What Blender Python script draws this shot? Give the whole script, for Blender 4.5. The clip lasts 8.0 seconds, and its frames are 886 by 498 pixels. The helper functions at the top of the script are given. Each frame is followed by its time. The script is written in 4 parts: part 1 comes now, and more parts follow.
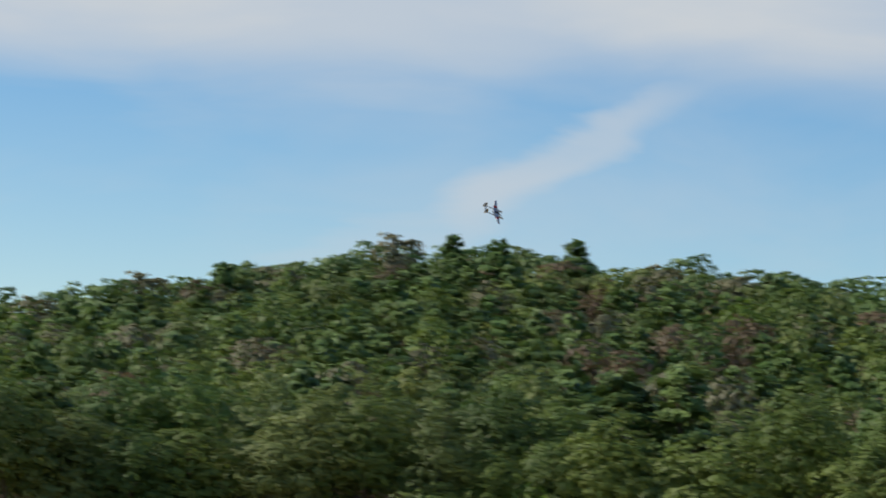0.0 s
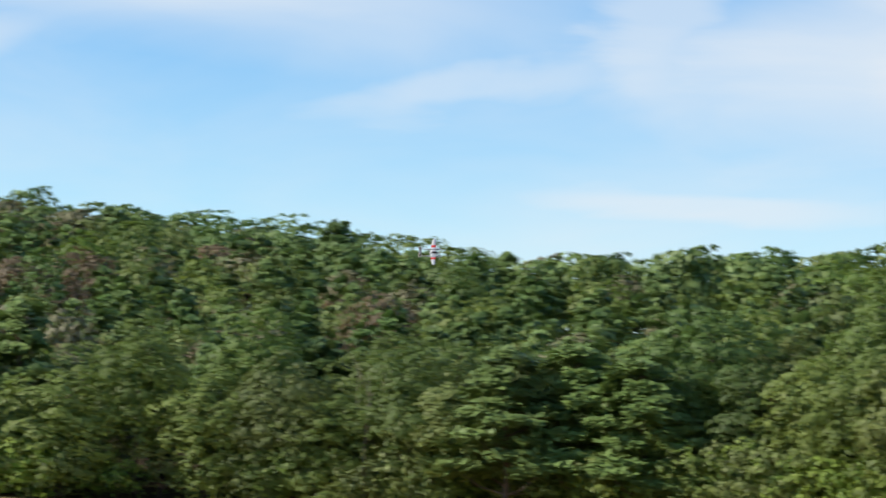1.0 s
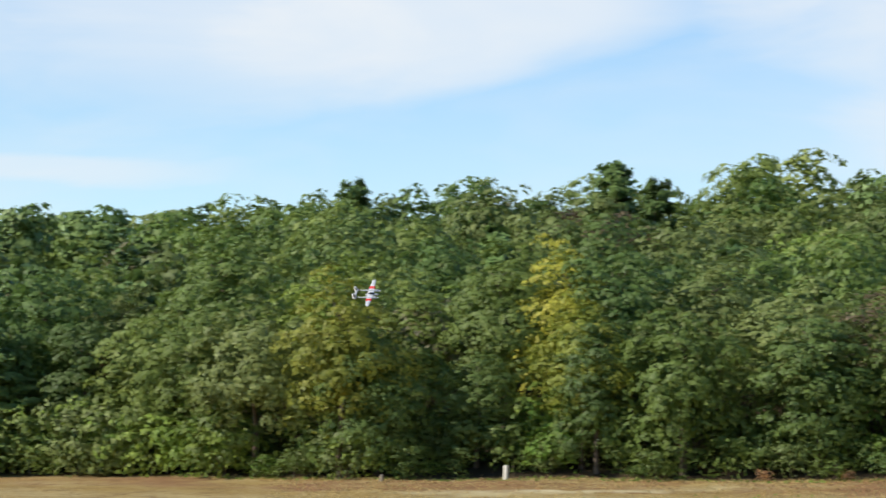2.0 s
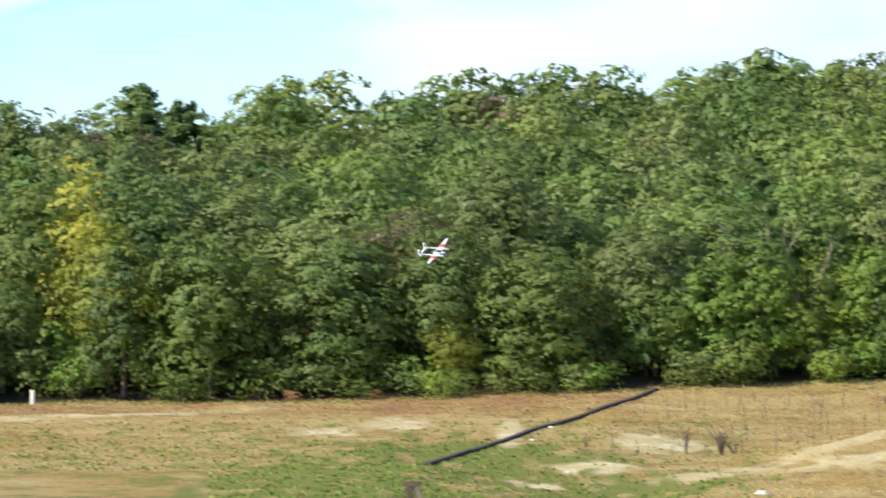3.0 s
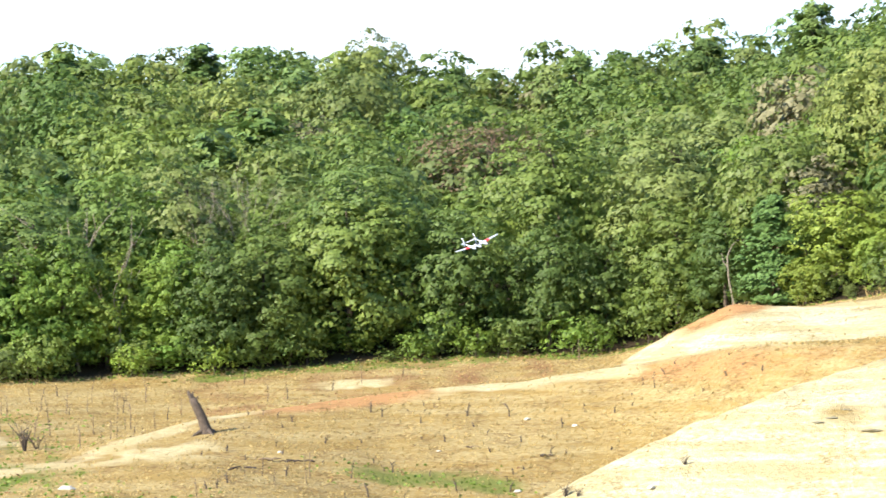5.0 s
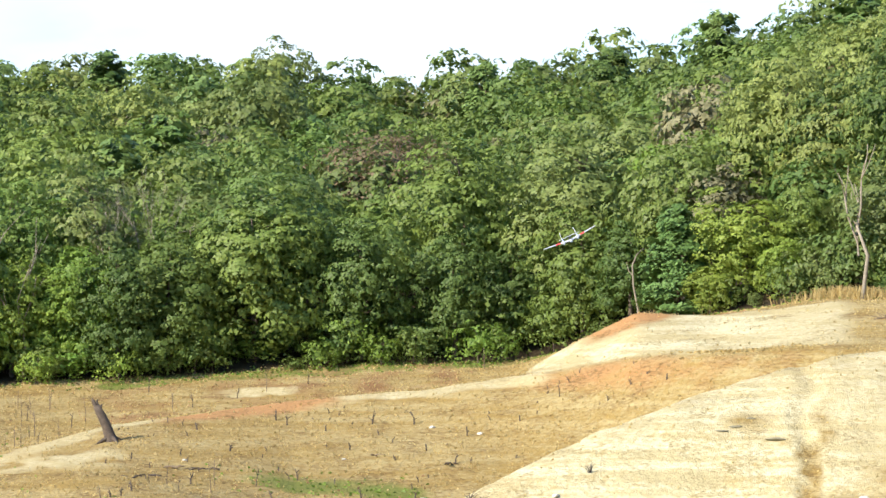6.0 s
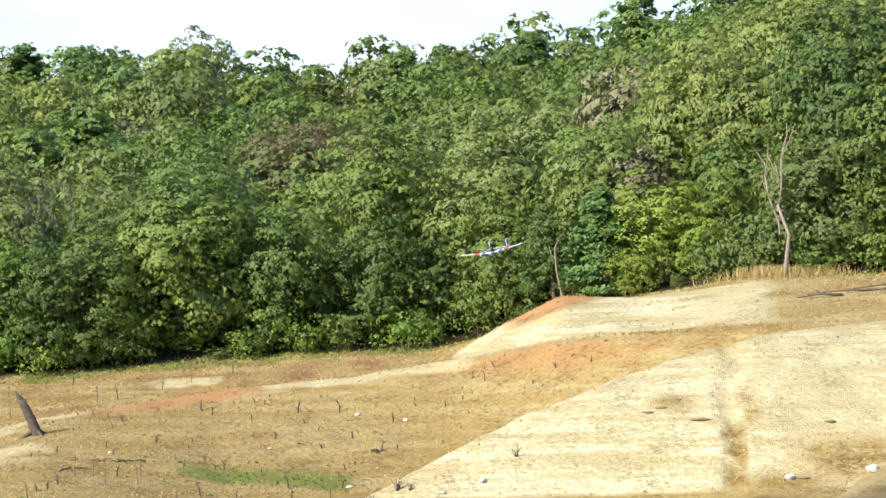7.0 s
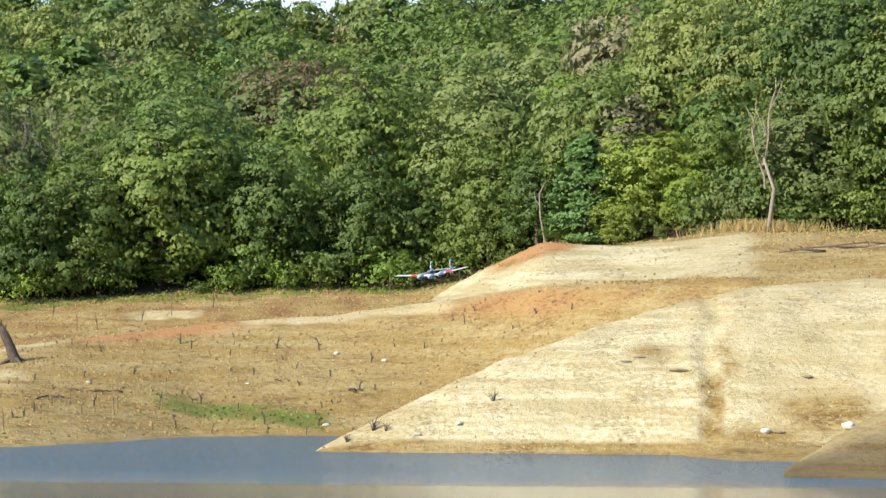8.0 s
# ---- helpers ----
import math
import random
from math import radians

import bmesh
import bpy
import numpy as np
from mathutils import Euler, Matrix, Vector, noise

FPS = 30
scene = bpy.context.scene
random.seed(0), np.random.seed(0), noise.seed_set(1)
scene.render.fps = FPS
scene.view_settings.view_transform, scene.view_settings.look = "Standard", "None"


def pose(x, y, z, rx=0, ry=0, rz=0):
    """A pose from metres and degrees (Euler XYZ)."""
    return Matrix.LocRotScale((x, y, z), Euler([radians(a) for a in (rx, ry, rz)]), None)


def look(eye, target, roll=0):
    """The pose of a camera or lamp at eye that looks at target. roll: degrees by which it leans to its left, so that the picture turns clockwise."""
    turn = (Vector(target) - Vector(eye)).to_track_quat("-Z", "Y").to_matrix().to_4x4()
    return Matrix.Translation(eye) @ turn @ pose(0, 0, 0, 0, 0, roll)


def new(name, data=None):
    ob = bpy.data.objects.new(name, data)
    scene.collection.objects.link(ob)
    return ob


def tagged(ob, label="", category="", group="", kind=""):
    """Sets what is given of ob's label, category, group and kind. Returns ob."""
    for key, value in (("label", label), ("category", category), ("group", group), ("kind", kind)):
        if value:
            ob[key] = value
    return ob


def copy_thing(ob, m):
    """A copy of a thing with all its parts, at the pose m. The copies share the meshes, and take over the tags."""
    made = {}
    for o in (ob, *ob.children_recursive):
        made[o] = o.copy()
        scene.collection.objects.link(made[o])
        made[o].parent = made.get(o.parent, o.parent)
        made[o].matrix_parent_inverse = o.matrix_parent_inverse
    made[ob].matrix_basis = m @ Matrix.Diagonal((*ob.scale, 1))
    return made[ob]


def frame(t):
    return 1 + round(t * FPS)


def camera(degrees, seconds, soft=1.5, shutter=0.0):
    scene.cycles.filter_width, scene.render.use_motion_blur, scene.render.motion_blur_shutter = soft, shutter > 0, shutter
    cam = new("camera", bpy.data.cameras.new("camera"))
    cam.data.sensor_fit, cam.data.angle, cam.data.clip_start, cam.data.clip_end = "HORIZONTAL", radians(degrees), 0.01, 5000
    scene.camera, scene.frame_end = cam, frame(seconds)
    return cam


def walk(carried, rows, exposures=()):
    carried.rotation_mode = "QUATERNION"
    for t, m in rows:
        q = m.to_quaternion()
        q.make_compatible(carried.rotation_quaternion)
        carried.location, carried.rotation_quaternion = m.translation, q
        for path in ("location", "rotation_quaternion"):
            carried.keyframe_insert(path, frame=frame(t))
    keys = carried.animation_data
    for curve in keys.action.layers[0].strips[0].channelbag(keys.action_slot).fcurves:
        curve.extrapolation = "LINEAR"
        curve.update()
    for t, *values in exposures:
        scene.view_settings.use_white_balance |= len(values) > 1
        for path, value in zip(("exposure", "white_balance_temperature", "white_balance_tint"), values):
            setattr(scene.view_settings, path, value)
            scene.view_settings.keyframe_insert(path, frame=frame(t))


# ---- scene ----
EYE = Vector((0.0, 0.0, 6.0))


def bearing(az, el):
    """Direction from compass angle (right of +y) and elevation, in degrees."""
    a, e = radians(az), radians(el)
    return Vector((math.sin(a) * math.cos(e), math.cos(a) * math.cos(e), math.sin(e)))


def aim(az, el, roll):
    return look(EYE, EYE + 100 * bearing(az, el), roll)


# seconds, heading, elevation, lean of the hand-held camera that follows the model aircraft
PAN = [
    (0, -45.766, 4.484, 2.5), (0.5, -39.558, 3.933, 2.8), (1, -34.512, 3.794, 2.17), (1.2, -31.635, 3.636, 2.13),
    (2.3, -20.67, 3.538, 1.02), (2.5, -19.014, 3.539, 0.91), (3, -15.057, 2.231, 0.43), (3.5, -10.641, 1.843, -0.53),
    (4, -7.71, 1.769, -1.19), (4.5, -5.277, 1.784, -1.71), (5, -3.195, 2.123, -0.58), (5.2, -2.539, 2.212, -0.41),
    (6.3, -0.935, 2.262, -1.1), (6.5, -0.728, 2.293, -2.13), (7, -0.268, 1.988, -1.63), (7.5, -0.116, 1.43, -0.8),
    (8, 0.0, 1.0, 0.45)]
cam = camera(15.0, 8.0, soft=1.5, shutter=0.2)
walk(cam, [(t, aim(a, e, r)) for t, a, e, r in PAN],
     exposures=[(0, -0.3), (0.5, 0.1), (1.0, 0.15), (2.5, 0.3), (3.0, 0.65), (3.5, 1.0), (5.2, 1.1), (6.3, 0.72), (7.4, 0.72), (8.0, 0.55)])

# ---- daylight ----
SUN_AZ, SUN_EL = -129.0, 33.0
world = bpy.data.worlds.new("sky")
scene.world = world
world.use_nodes = True


def build_sky():
    nt = world.node_tree
    nt.nodes.clear()
    out = nt.nodes.new("ShaderNodeOutputWorld")
    bg = nt.nodes.new("ShaderNodeBackground")
    sky = nt.nodes.new("ShaderNodeTexSky")
    sky.sky_type = "NISHITA"
    sky.sun_disc = False
    sky.sun_elevation = radians(SUN_EL)
    sky.sun_rotation = radians(SUN_AZ)
    sky.air_density, sky.dust_density, sky.ozone_density, sky.altitude = 1.0, 0.0, 2.0, 1500
    deep = nt.nodes.new("ShaderNodeHueSaturation")
    deep.inputs["Hue"].default_value = 0.503
    deep.inputs["Saturation"].default_value, deep.inputs["Value"].default_value = 1.4, 1.12
    bg.inputs["Strength"].default_value = 0.13
    co = nt.nodes.new("ShaderNodeTexCoord")
    # bearing and elevation in degrees, warped a little, to lay the clouds by
    L = nt.links.new
    sep, az, cmb = nt.nodes.new("ShaderNodeSeparateXYZ"), nt.nodes.new("ShaderNodeMath"), nt.nodes.new("ShaderNodeCombineXYZ")
    az.operation = "ARCTAN2"
    deg, warp, wadd = (nt.nodes.new("ShaderNodeVectorMath") for _ in range(3))
    deg.operation, warp.operation, wadd.operation = "SCALE", "MULTIPLY_ADD", "ADD"
    deg.inputs["Scale"].default_value = 180 / math.pi
    L(co.outputs["Generated"], sep.inputs[0])
    L(sep.outputs["X"], az.inputs[0])
    L(sep.outputs["Y"], az.inputs[1])
    L(az.outputs[0], cmb.inputs[0])
    L(sep.outputs["Z"], cmb.inputs[1])
    L(cmb.outputs[0], deg.inputs[0])
    mp = nt.nodes.new("ShaderNodeMapping")
    mp.inputs["Scale"].default_value = (0.16, 0.55, 1.0)
    mp.inputs["Rotation"].default_value = (0, 0, radians(-12))
    n1 = nt.nodes.new("ShaderNodeTexNoise")
    n1.inputs["Scale"].default_value, n1.inputs["Detail"].default_value, n1.inputs["Roughness"].default_value = 1.0, 5, 0.5
    n1.inputs["Distortion"].default_value = 0.4
    L(deg.outputs[0], mp.inputs["Vector"])
    L(mp.outputs["Vector"], n1.inputs["Vector"])
    warp.inputs[1].default_value, warp.inputs[2].default_value = (5.0, 1.9, 0), (-2.5, -0.95, 0)
    L(n1.outputs["Color"], warp.inputs[0])
    L(deg.outputs[0], wadd.inputs[0])
    L(warp.outputs[0], wadd.inputs[1])
    # clouds: bearing, elevation, slope, half length, half depth, thickness
    total = None
    for a0, e0, slope, length, depth, thick in (
            (-52, 8.7, -2, 16, 2.1, 0.95), (-44, 9.2, -6, 14, 2.4, 0.9), (-43.6, 6.0, 36, 3.6, 0.75, 0.6), (-46.5, 4.6, 8, 3.4, 0.5, 0.35),
            (-34.0, 6.5, 9, 4.2, 0.5, 0.5), (-38.5, 8.7, -3, 5, 1.2, 0.85), (-31.4, 7.8, -55, 2.6, 1.2, 0.65), (-27.5, 7.2, 4, 5.5, 2.2, 0.75), (-29.5, 4.9, -3, 4.5, 0.45, 0.6),
            (-23.5, 7.2, 12, 8, 1.5, 0.95), (-14, 7.8, -4, 8, 2.0, 0.9), (-12, 6.2, 5, 7, 1.6, 0.75), (-3, 7.0, 0, 11, 4.0, 0.8), (9, 8.0, 0, 9, 5.0, 0.7)):
        m = nt.nodes.new("ShaderNodeMapping")
        m.vector_type = "TEXTURE"
        m.inputs["Location"].default_value, m.inputs["Rotation"].default_value = (a0, e0, 0), (0, 0, radians(slope))
        m.inputs["Scale"].default_value = (length, depth, 1)
        ln, fall = nt.nodes.new("ShaderNodeVectorMath"), nt.nodes.new("ShaderNodeMapRange")
        ln.operation, fall.interpolation_type = "LENGTH", "SMOOTHSTEP"
        fall.inputs["From Min"].default_value, fall.inputs["From Max"].default_value = 0.25, 1.15
        fall.inputs["To Min"].default_value, fall.inputs["To Max"].default_value = thick, 0.0
        L(wadd.outputs[0], m.inputs["Vector"])
        L(m.outputs[0], ln.inputs[0])
        L(ln.outputs["Value"], fall.inputs["Value"])
        if total is None:
            total = fall.outputs[0]
        else:
            mx = nt.nodes.new("ShaderNodeMath")
            mx.operation, mx.inputs[2].default_value = "SMOOTH_MAX", 0.12
            L(total, mx.inputs[0])
            L(fall.outputs[0], mx.inputs[1])
            total = mx.outputs[0]
    # thin cirrus over the rest of the sky, and a veil that thickens towards the right of the valley
    ramp = nt.nodes.new("ShaderNodeMapRange")
    ramp.inputs["From Min"].default_value, ramp.inputs["From Max"].default_value = 0.42, 0.85
    ramp.inputs["To Max"].default_value = 0.45
    veil = nt.nodes.new("ShaderNodeMapRange")
    veil.inputs["From Min"].default_value, veil.inputs["From Max"].default_value = -0.62, -0.1
    veil.inputs["To Min"].default_value, veil.inputs["To Max"].default_value = 0.13, 0.6
    low = nt.nodes.new("ShaderNodeMapRange")               # high overhead the sky is clear
    low.inputs["From Min"].default_value, low.inputs["From Max"].default_value = 0.09, 0.22
    low.inputs["To Min"].default_value, low.inputs["To Max"].default_value = 1.0, 0.0
    thin, add, lim, mul = (nt.nodes.new("ShaderNodeMath") for _ in range(4))
    thin.operation, add.operation, lim.operation, mul.operation = "MULTIPLY", "ADD", "MAXIMUM", "MULTIPLY"
    mul.inputs[1].default_value, mul.use_clamp = 0.88, True
    mix = nt.nodes.new("ShaderNodeMix")
    mix.data_type = "RGBA"
    mix.inputs["B"].default_value = (5.5, 5.9, 6.3, 1)
    L(n1.outputs["Fac"], ramp.inputs["Value"])
    L(sep.outputs["X"], veil.inputs["Value"])
    L(sep.outputs["Z"], low.inputs["Value"])
    L(low.outputs[0], thin.inputs[0])
    L(veil.outputs[0], thin.inputs[1])
    L(total, lim.inputs[0])
    L(thin.outputs[0], lim.inputs[1])
    L(lim.outputs[0], add.inputs[0])
    L(ramp.outputs[0], add.inputs[1])
    L(add.outputs[0], mul.inputs[0])
    L(mul.outputs[0], mix.inputs["Factor"])
    L(sky.outputs[0], deep.inputs["Color"])
    L(deep.outputs[0], mix.inputs["A"])
    L(mix.outputs["Result"], bg.inputs["Color"])
    L(bg.outputs[0], out.inputs["Surface"])


build_sky()
sun = new("sun", bpy.data.lights.new("sun", "SUN"))
sun.data.energy, sun.data.angle, sun.data.color = 5.0, radians(0.6), (1.0, 0.93, 0.82)
sun.matrix_world = look(100 * bearing(SUN_AZ, SUN_EL), (0, 0, 0))


# ---- materials ----
def material(name, colour, rough=0.8, metal=0.0, vary=0.25, scale=8.0, bump=0.0, spec=0.3):
    """Two scales of noise over one base colour, with fine relief."""
    m = bpy.data.materials.new(name)
    m.use_nodes = True
    nt = m.node_tree
    p = nt.nodes["Principled BSDF"]
    p.inputs["Roughness"].default_value, p.inputs["Metallic"].default_value = rough, metal
    p.inputs["Specular IOR Level"].default_value = spec
    co = nt.nodes.new("ShaderNodeTexCoord")
    a, b = nt.nodes.new("ShaderNodeTexNoise"), nt.nodes.new("ShaderNodeTexNoise")
    a.inputs["Scale"].default_value, b.inputs["Scale"].default_value = scale, scale * 7
    a.inputs["Detail"].default_value = 4
    add = nt.nodes.new("ShaderNodeMath")
    add.operation = "ADD"
    mr = nt.nodes.new("ShaderNodeMapRange")
    mr.inputs["From Min"].default_value, mr.inputs["From Max"].default_value = 0.7, 1.3
    mr.inputs["To Min"].default_value, mr.inputs["To Max"].default_value = 1 - vary, 1 + vary
    mul = nt.nodes.new("ShaderNodeVectorMath")
    mul.operation = "SCALE"
    mul.inputs[0].default_value = colour
    L = nt.links.new
    for n in (a, b):
        L(co.outputs["Object"], n.inputs["Vector"])
    L(a.outputs["Fac"], add.inputs[0])
    L(b.outputs["Fac"], add.inputs[1])
    L(add.outputs[0], mr.inputs["Value"])
    L(mr.outputs[0], mul.inputs["Scale"])
    L(mul.outputs[0], p.inputs["Base Color"])
    if bump:
        bp = nt.nodes.new("ShaderNodeBump")
        bp.inputs["Strength"].default_value = bump
        bp.inputs["Distance"].default_value = 0.03
        L(add.outputs[0], bp.inputs["Height"])
        L(bp.outputs[0], p.inputs["Normal"])
    return m


def leaf_material(name, colour, other, spread=0.13, glow=0.36, leaflets=9.0):
    """Leaves: two hues mixed leaf by leaf and tree by tree, with light coming through."""
    m = bpy.data.materials.new(name)
    m.use_nodes = True
    nt = m.node_tree
    nt.nodes.clear()
    out = nt.nodes.new("ShaderNodeOutputMaterial")
    geo, info = nt.nodes.new("ShaderNodeNewGeometry"), nt.nodes.new("ShaderNodeObjectInfo")
    co = nt.nodes.new("ShaderNodeTexCoord")
    noi = nt.nodes.new("ShaderNodeTexNoise")
    noi.inputs["Scale"].default_value = 0.55
    noi.inputs["Detail"].default_value = 3
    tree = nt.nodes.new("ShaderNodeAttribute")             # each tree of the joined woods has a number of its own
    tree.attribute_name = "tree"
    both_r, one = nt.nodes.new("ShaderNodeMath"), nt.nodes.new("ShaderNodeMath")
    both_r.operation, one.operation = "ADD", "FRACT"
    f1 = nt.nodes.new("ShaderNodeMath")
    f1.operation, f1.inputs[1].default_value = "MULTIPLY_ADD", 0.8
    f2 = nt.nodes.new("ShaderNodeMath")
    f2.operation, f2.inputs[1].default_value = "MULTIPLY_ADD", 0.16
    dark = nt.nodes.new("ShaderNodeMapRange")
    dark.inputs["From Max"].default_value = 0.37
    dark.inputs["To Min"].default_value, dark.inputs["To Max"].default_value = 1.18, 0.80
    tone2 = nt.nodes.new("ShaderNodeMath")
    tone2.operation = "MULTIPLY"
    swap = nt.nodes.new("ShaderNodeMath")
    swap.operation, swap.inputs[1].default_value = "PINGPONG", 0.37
    f3 = nt.nodes.new("ShaderNodeMath")
    f3.operation, f3.inputs[1].default_value, f3.inputs[2].default_value = "MULTIPLY_ADD", 0.9, -0.36
    f3.use_clamp = True
    mix = nt.nodes.new("ShaderNodeMix")
    mix.data_type = "RGBA"
    mix.inputs["A"].default_value, mix.inputs["B"].default_value = (*colour, 1), (*other, 1)
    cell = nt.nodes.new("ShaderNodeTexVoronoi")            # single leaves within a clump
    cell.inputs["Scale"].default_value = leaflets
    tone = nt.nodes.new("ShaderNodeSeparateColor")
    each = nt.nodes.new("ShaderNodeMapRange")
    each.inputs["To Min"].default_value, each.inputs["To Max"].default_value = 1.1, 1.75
    both = nt.nodes.new("ShaderNodeMath")
    both.operation = "MULTIPLY"
    bp = nt.nodes.new("ShaderNodeBump")
    bp.inputs["Strength"].default_value, bp.inputs["Distance"].default_value = 0.45, 0.06
    hsv = nt.nodes.new("ShaderNodeHueSaturation")
    val = nt.nodes.new("ShaderNodeMapRange")
    val.inputs["To Min"].default_value, val.inputs["To Max"].default_value = 1 - spread, 1 + spread
    dif, tra, mixs = (nt.nodes.new(k) for k in ("ShaderNodeBsdfPrincipled", "ShaderNodeBsdfTranslucent", "ShaderNodeMixShader"))
    dif.inputs["Roughness"].default_value = 0.55
    dif.inputs["Specular IOR Level"].default_value = 0.35
    mixs.inputs[0].default_value = glow
    L = nt.links.new
    L(co.outputs["Object"], noi.inputs["Vector"])
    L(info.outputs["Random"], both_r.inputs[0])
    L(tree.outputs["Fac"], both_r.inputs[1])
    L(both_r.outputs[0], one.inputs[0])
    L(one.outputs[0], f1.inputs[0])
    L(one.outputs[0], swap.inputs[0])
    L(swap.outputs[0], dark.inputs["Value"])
    L(noi.outputs["Fac"], f1.inputs[2])
    L(geo.outputs["Random Per Island"], f2.inputs[0])
    L(f1.outputs[0], f2.inputs[2])
    L(f2.outputs[0], f3.inputs[0])
    L(f3.outputs[0], mix.inputs["Factor"])
    L(mix.outputs["Result"], hsv.inputs["Color"])
    L(geo.outputs["Random Per Island"], val.inputs["Value"])
    L(co.outputs["Object"], cell.inputs["Vector"])
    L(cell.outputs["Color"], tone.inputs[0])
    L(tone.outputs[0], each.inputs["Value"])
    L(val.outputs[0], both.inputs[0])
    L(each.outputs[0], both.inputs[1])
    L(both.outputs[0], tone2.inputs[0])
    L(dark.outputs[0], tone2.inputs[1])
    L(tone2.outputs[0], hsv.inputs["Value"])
    L(tone.outputs[1], bp.inputs["Height"])
    L(bp.outputs[0], dif.inputs["Normal"])
    L(hsv.outputs[0], dif.inputs["Base Color"])
    L(hsv.outputs[0], tra.inputs["Color"])
    L(dif.outputs[0], mixs.inputs[1])
    L(tra.outputs[0], mixs.inputs[2])
    L(mixs.outputs[0], out.inputs["Surface"])
    return m


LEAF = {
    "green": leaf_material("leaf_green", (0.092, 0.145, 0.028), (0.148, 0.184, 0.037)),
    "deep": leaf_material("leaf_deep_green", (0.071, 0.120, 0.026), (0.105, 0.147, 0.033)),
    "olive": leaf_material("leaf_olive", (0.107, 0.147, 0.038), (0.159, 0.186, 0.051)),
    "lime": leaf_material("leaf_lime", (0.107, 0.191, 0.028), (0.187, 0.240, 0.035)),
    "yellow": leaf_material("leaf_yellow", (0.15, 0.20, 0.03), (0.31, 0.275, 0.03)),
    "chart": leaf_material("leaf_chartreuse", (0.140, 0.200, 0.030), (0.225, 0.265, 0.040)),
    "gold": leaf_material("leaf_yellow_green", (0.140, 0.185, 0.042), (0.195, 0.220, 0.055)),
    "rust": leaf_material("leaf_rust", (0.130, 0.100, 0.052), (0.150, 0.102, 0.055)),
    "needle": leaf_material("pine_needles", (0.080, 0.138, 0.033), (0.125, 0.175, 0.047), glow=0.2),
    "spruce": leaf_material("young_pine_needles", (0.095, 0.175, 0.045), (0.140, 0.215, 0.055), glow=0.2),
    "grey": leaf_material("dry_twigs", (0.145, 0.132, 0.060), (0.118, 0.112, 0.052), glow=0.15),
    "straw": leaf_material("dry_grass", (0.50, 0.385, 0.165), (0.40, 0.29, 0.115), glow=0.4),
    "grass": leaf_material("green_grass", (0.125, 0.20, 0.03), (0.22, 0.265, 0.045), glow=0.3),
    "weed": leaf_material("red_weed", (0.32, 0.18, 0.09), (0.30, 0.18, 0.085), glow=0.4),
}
BARK = material("bark", (0.12, 0.09, 0.065), 0.9, vary=0.4, scale=3, bump=0.5)
PALE_BARK = material("pale_dead_wood", (0.28, 0.235, 0.17), 0.9, vary=0.3, scale=3, bump=0.5)
DARK_WOOD = material("weathered_wood", (0.10, 0.075, 0.055), 0.9, vary=0.45, scale=5, bump=0.6)


# ---- lie of the land: (distance, height) pairs along a few bearings, seen from the pilot's stand ----
LAND = {
    -60: ((110, .5), (150, 1.5), (190, 2.4), (210, 2.8), (240, 3.2), (420, 12.7), (620, 8)),
    -53: ((110, .5), (150, 1.5), (190, 2.4), (210, 2.8), (240, 3.2), (420, 22.5), (620, 12)),
    -46: ((110, .5), (150, 1.5), (190, 2.4), (210, 2.8), (240, 3.2), (420, 31.7), (620, 16)),
    -39: ((110, .5), (150, 1.5), (190, 2.4), (210, 2.8), (236, 3.2), (380, 26.6), (620, 14)),
    -33: ((110, .4), (150, 1.2), (190, 2.4), (205, 2.9), (228, 3.5), (330, 20.3), (620, 12)),
    -24: ((110, .3), (150, 1.0), (175, 2.2), (192, 3.2), (210, 4.2), (280, 18.7), (620, 12)),
    -16: ((115, .1), (140, 0.7), (165, 2.0), (185, 3.4), (205, 4.8), (285, 21.3), (620, 14)),
    -12: ((120, -.6), (152, 0.0), (160, 0.9), (178, 2.9), (205, 5.5), (290, 23.8), (620, 16)),
    -9.5: ((125, -.8), (143, 0.0), (167, 2.0), (182, 2.7), (208, 6.0), (295, 25.8), (620, 16)),
    -7.2: ((125, -.8), (143, 0.0), (175, 3.9), (190, 3.6), (210, 6.2), (295, 26), (620, 17)),
    -4.2: ((125, -.8), (155, 0.0), (180, 5.0), (195, 4.7), (212, 6.9), (295, 26), (620, 17)),
    -2: ((125, -.8), (157, 0.0), (180, 5.5), (195, 5.4), (213, 7.1), (295, 23.1), (620, 16)),
    -0.5: ((125, -.8), (158, 0.0), (179, 6.1), (194, 5.9), (213, 7.2), (295, 25), (620, 17)),
    0.7: ((125, -.8), (158, 0.0), (176, 6.6), (187, 8.2), (212, 7.8), (295, 26), (620, 17)),
    1.7: ((125, -.8), (158, 0.0), (172, 6.9), (186, 9.7), (205, 9.2), (292, 26), (620, 17)),
    3: ((125, -.8), (158, 0.0), (169, 7.1), (186, 9.3), (196, 9.8), (285, 25.7), (620, 18)),
    5: ((125, -.8), (158, 2.0), (168, 7.4), (185, 10.0), (192, 10.5), (275, 28.2), (620, 22)),
    8: ((125, -.8), (158, 2.0), (168, 7.5), (180, 9.9), (190, 10.5), (265, 35), (620, 28)),
    14: ((125, -.8), (158, 2.0), (168, 7.5), (180, 9.9), (190, 10.5), (255, 36), (620, 28)),
}
LAND_AZ = np.array(sorted(LAND), float)
LAND_R = np.array([[k[0] for k in LAND[a]] for a in sorted(LAND)], float)
LAND_Z = np.array([[k[1] for k in LAND[a]] for a in sorted(LAND)], float)
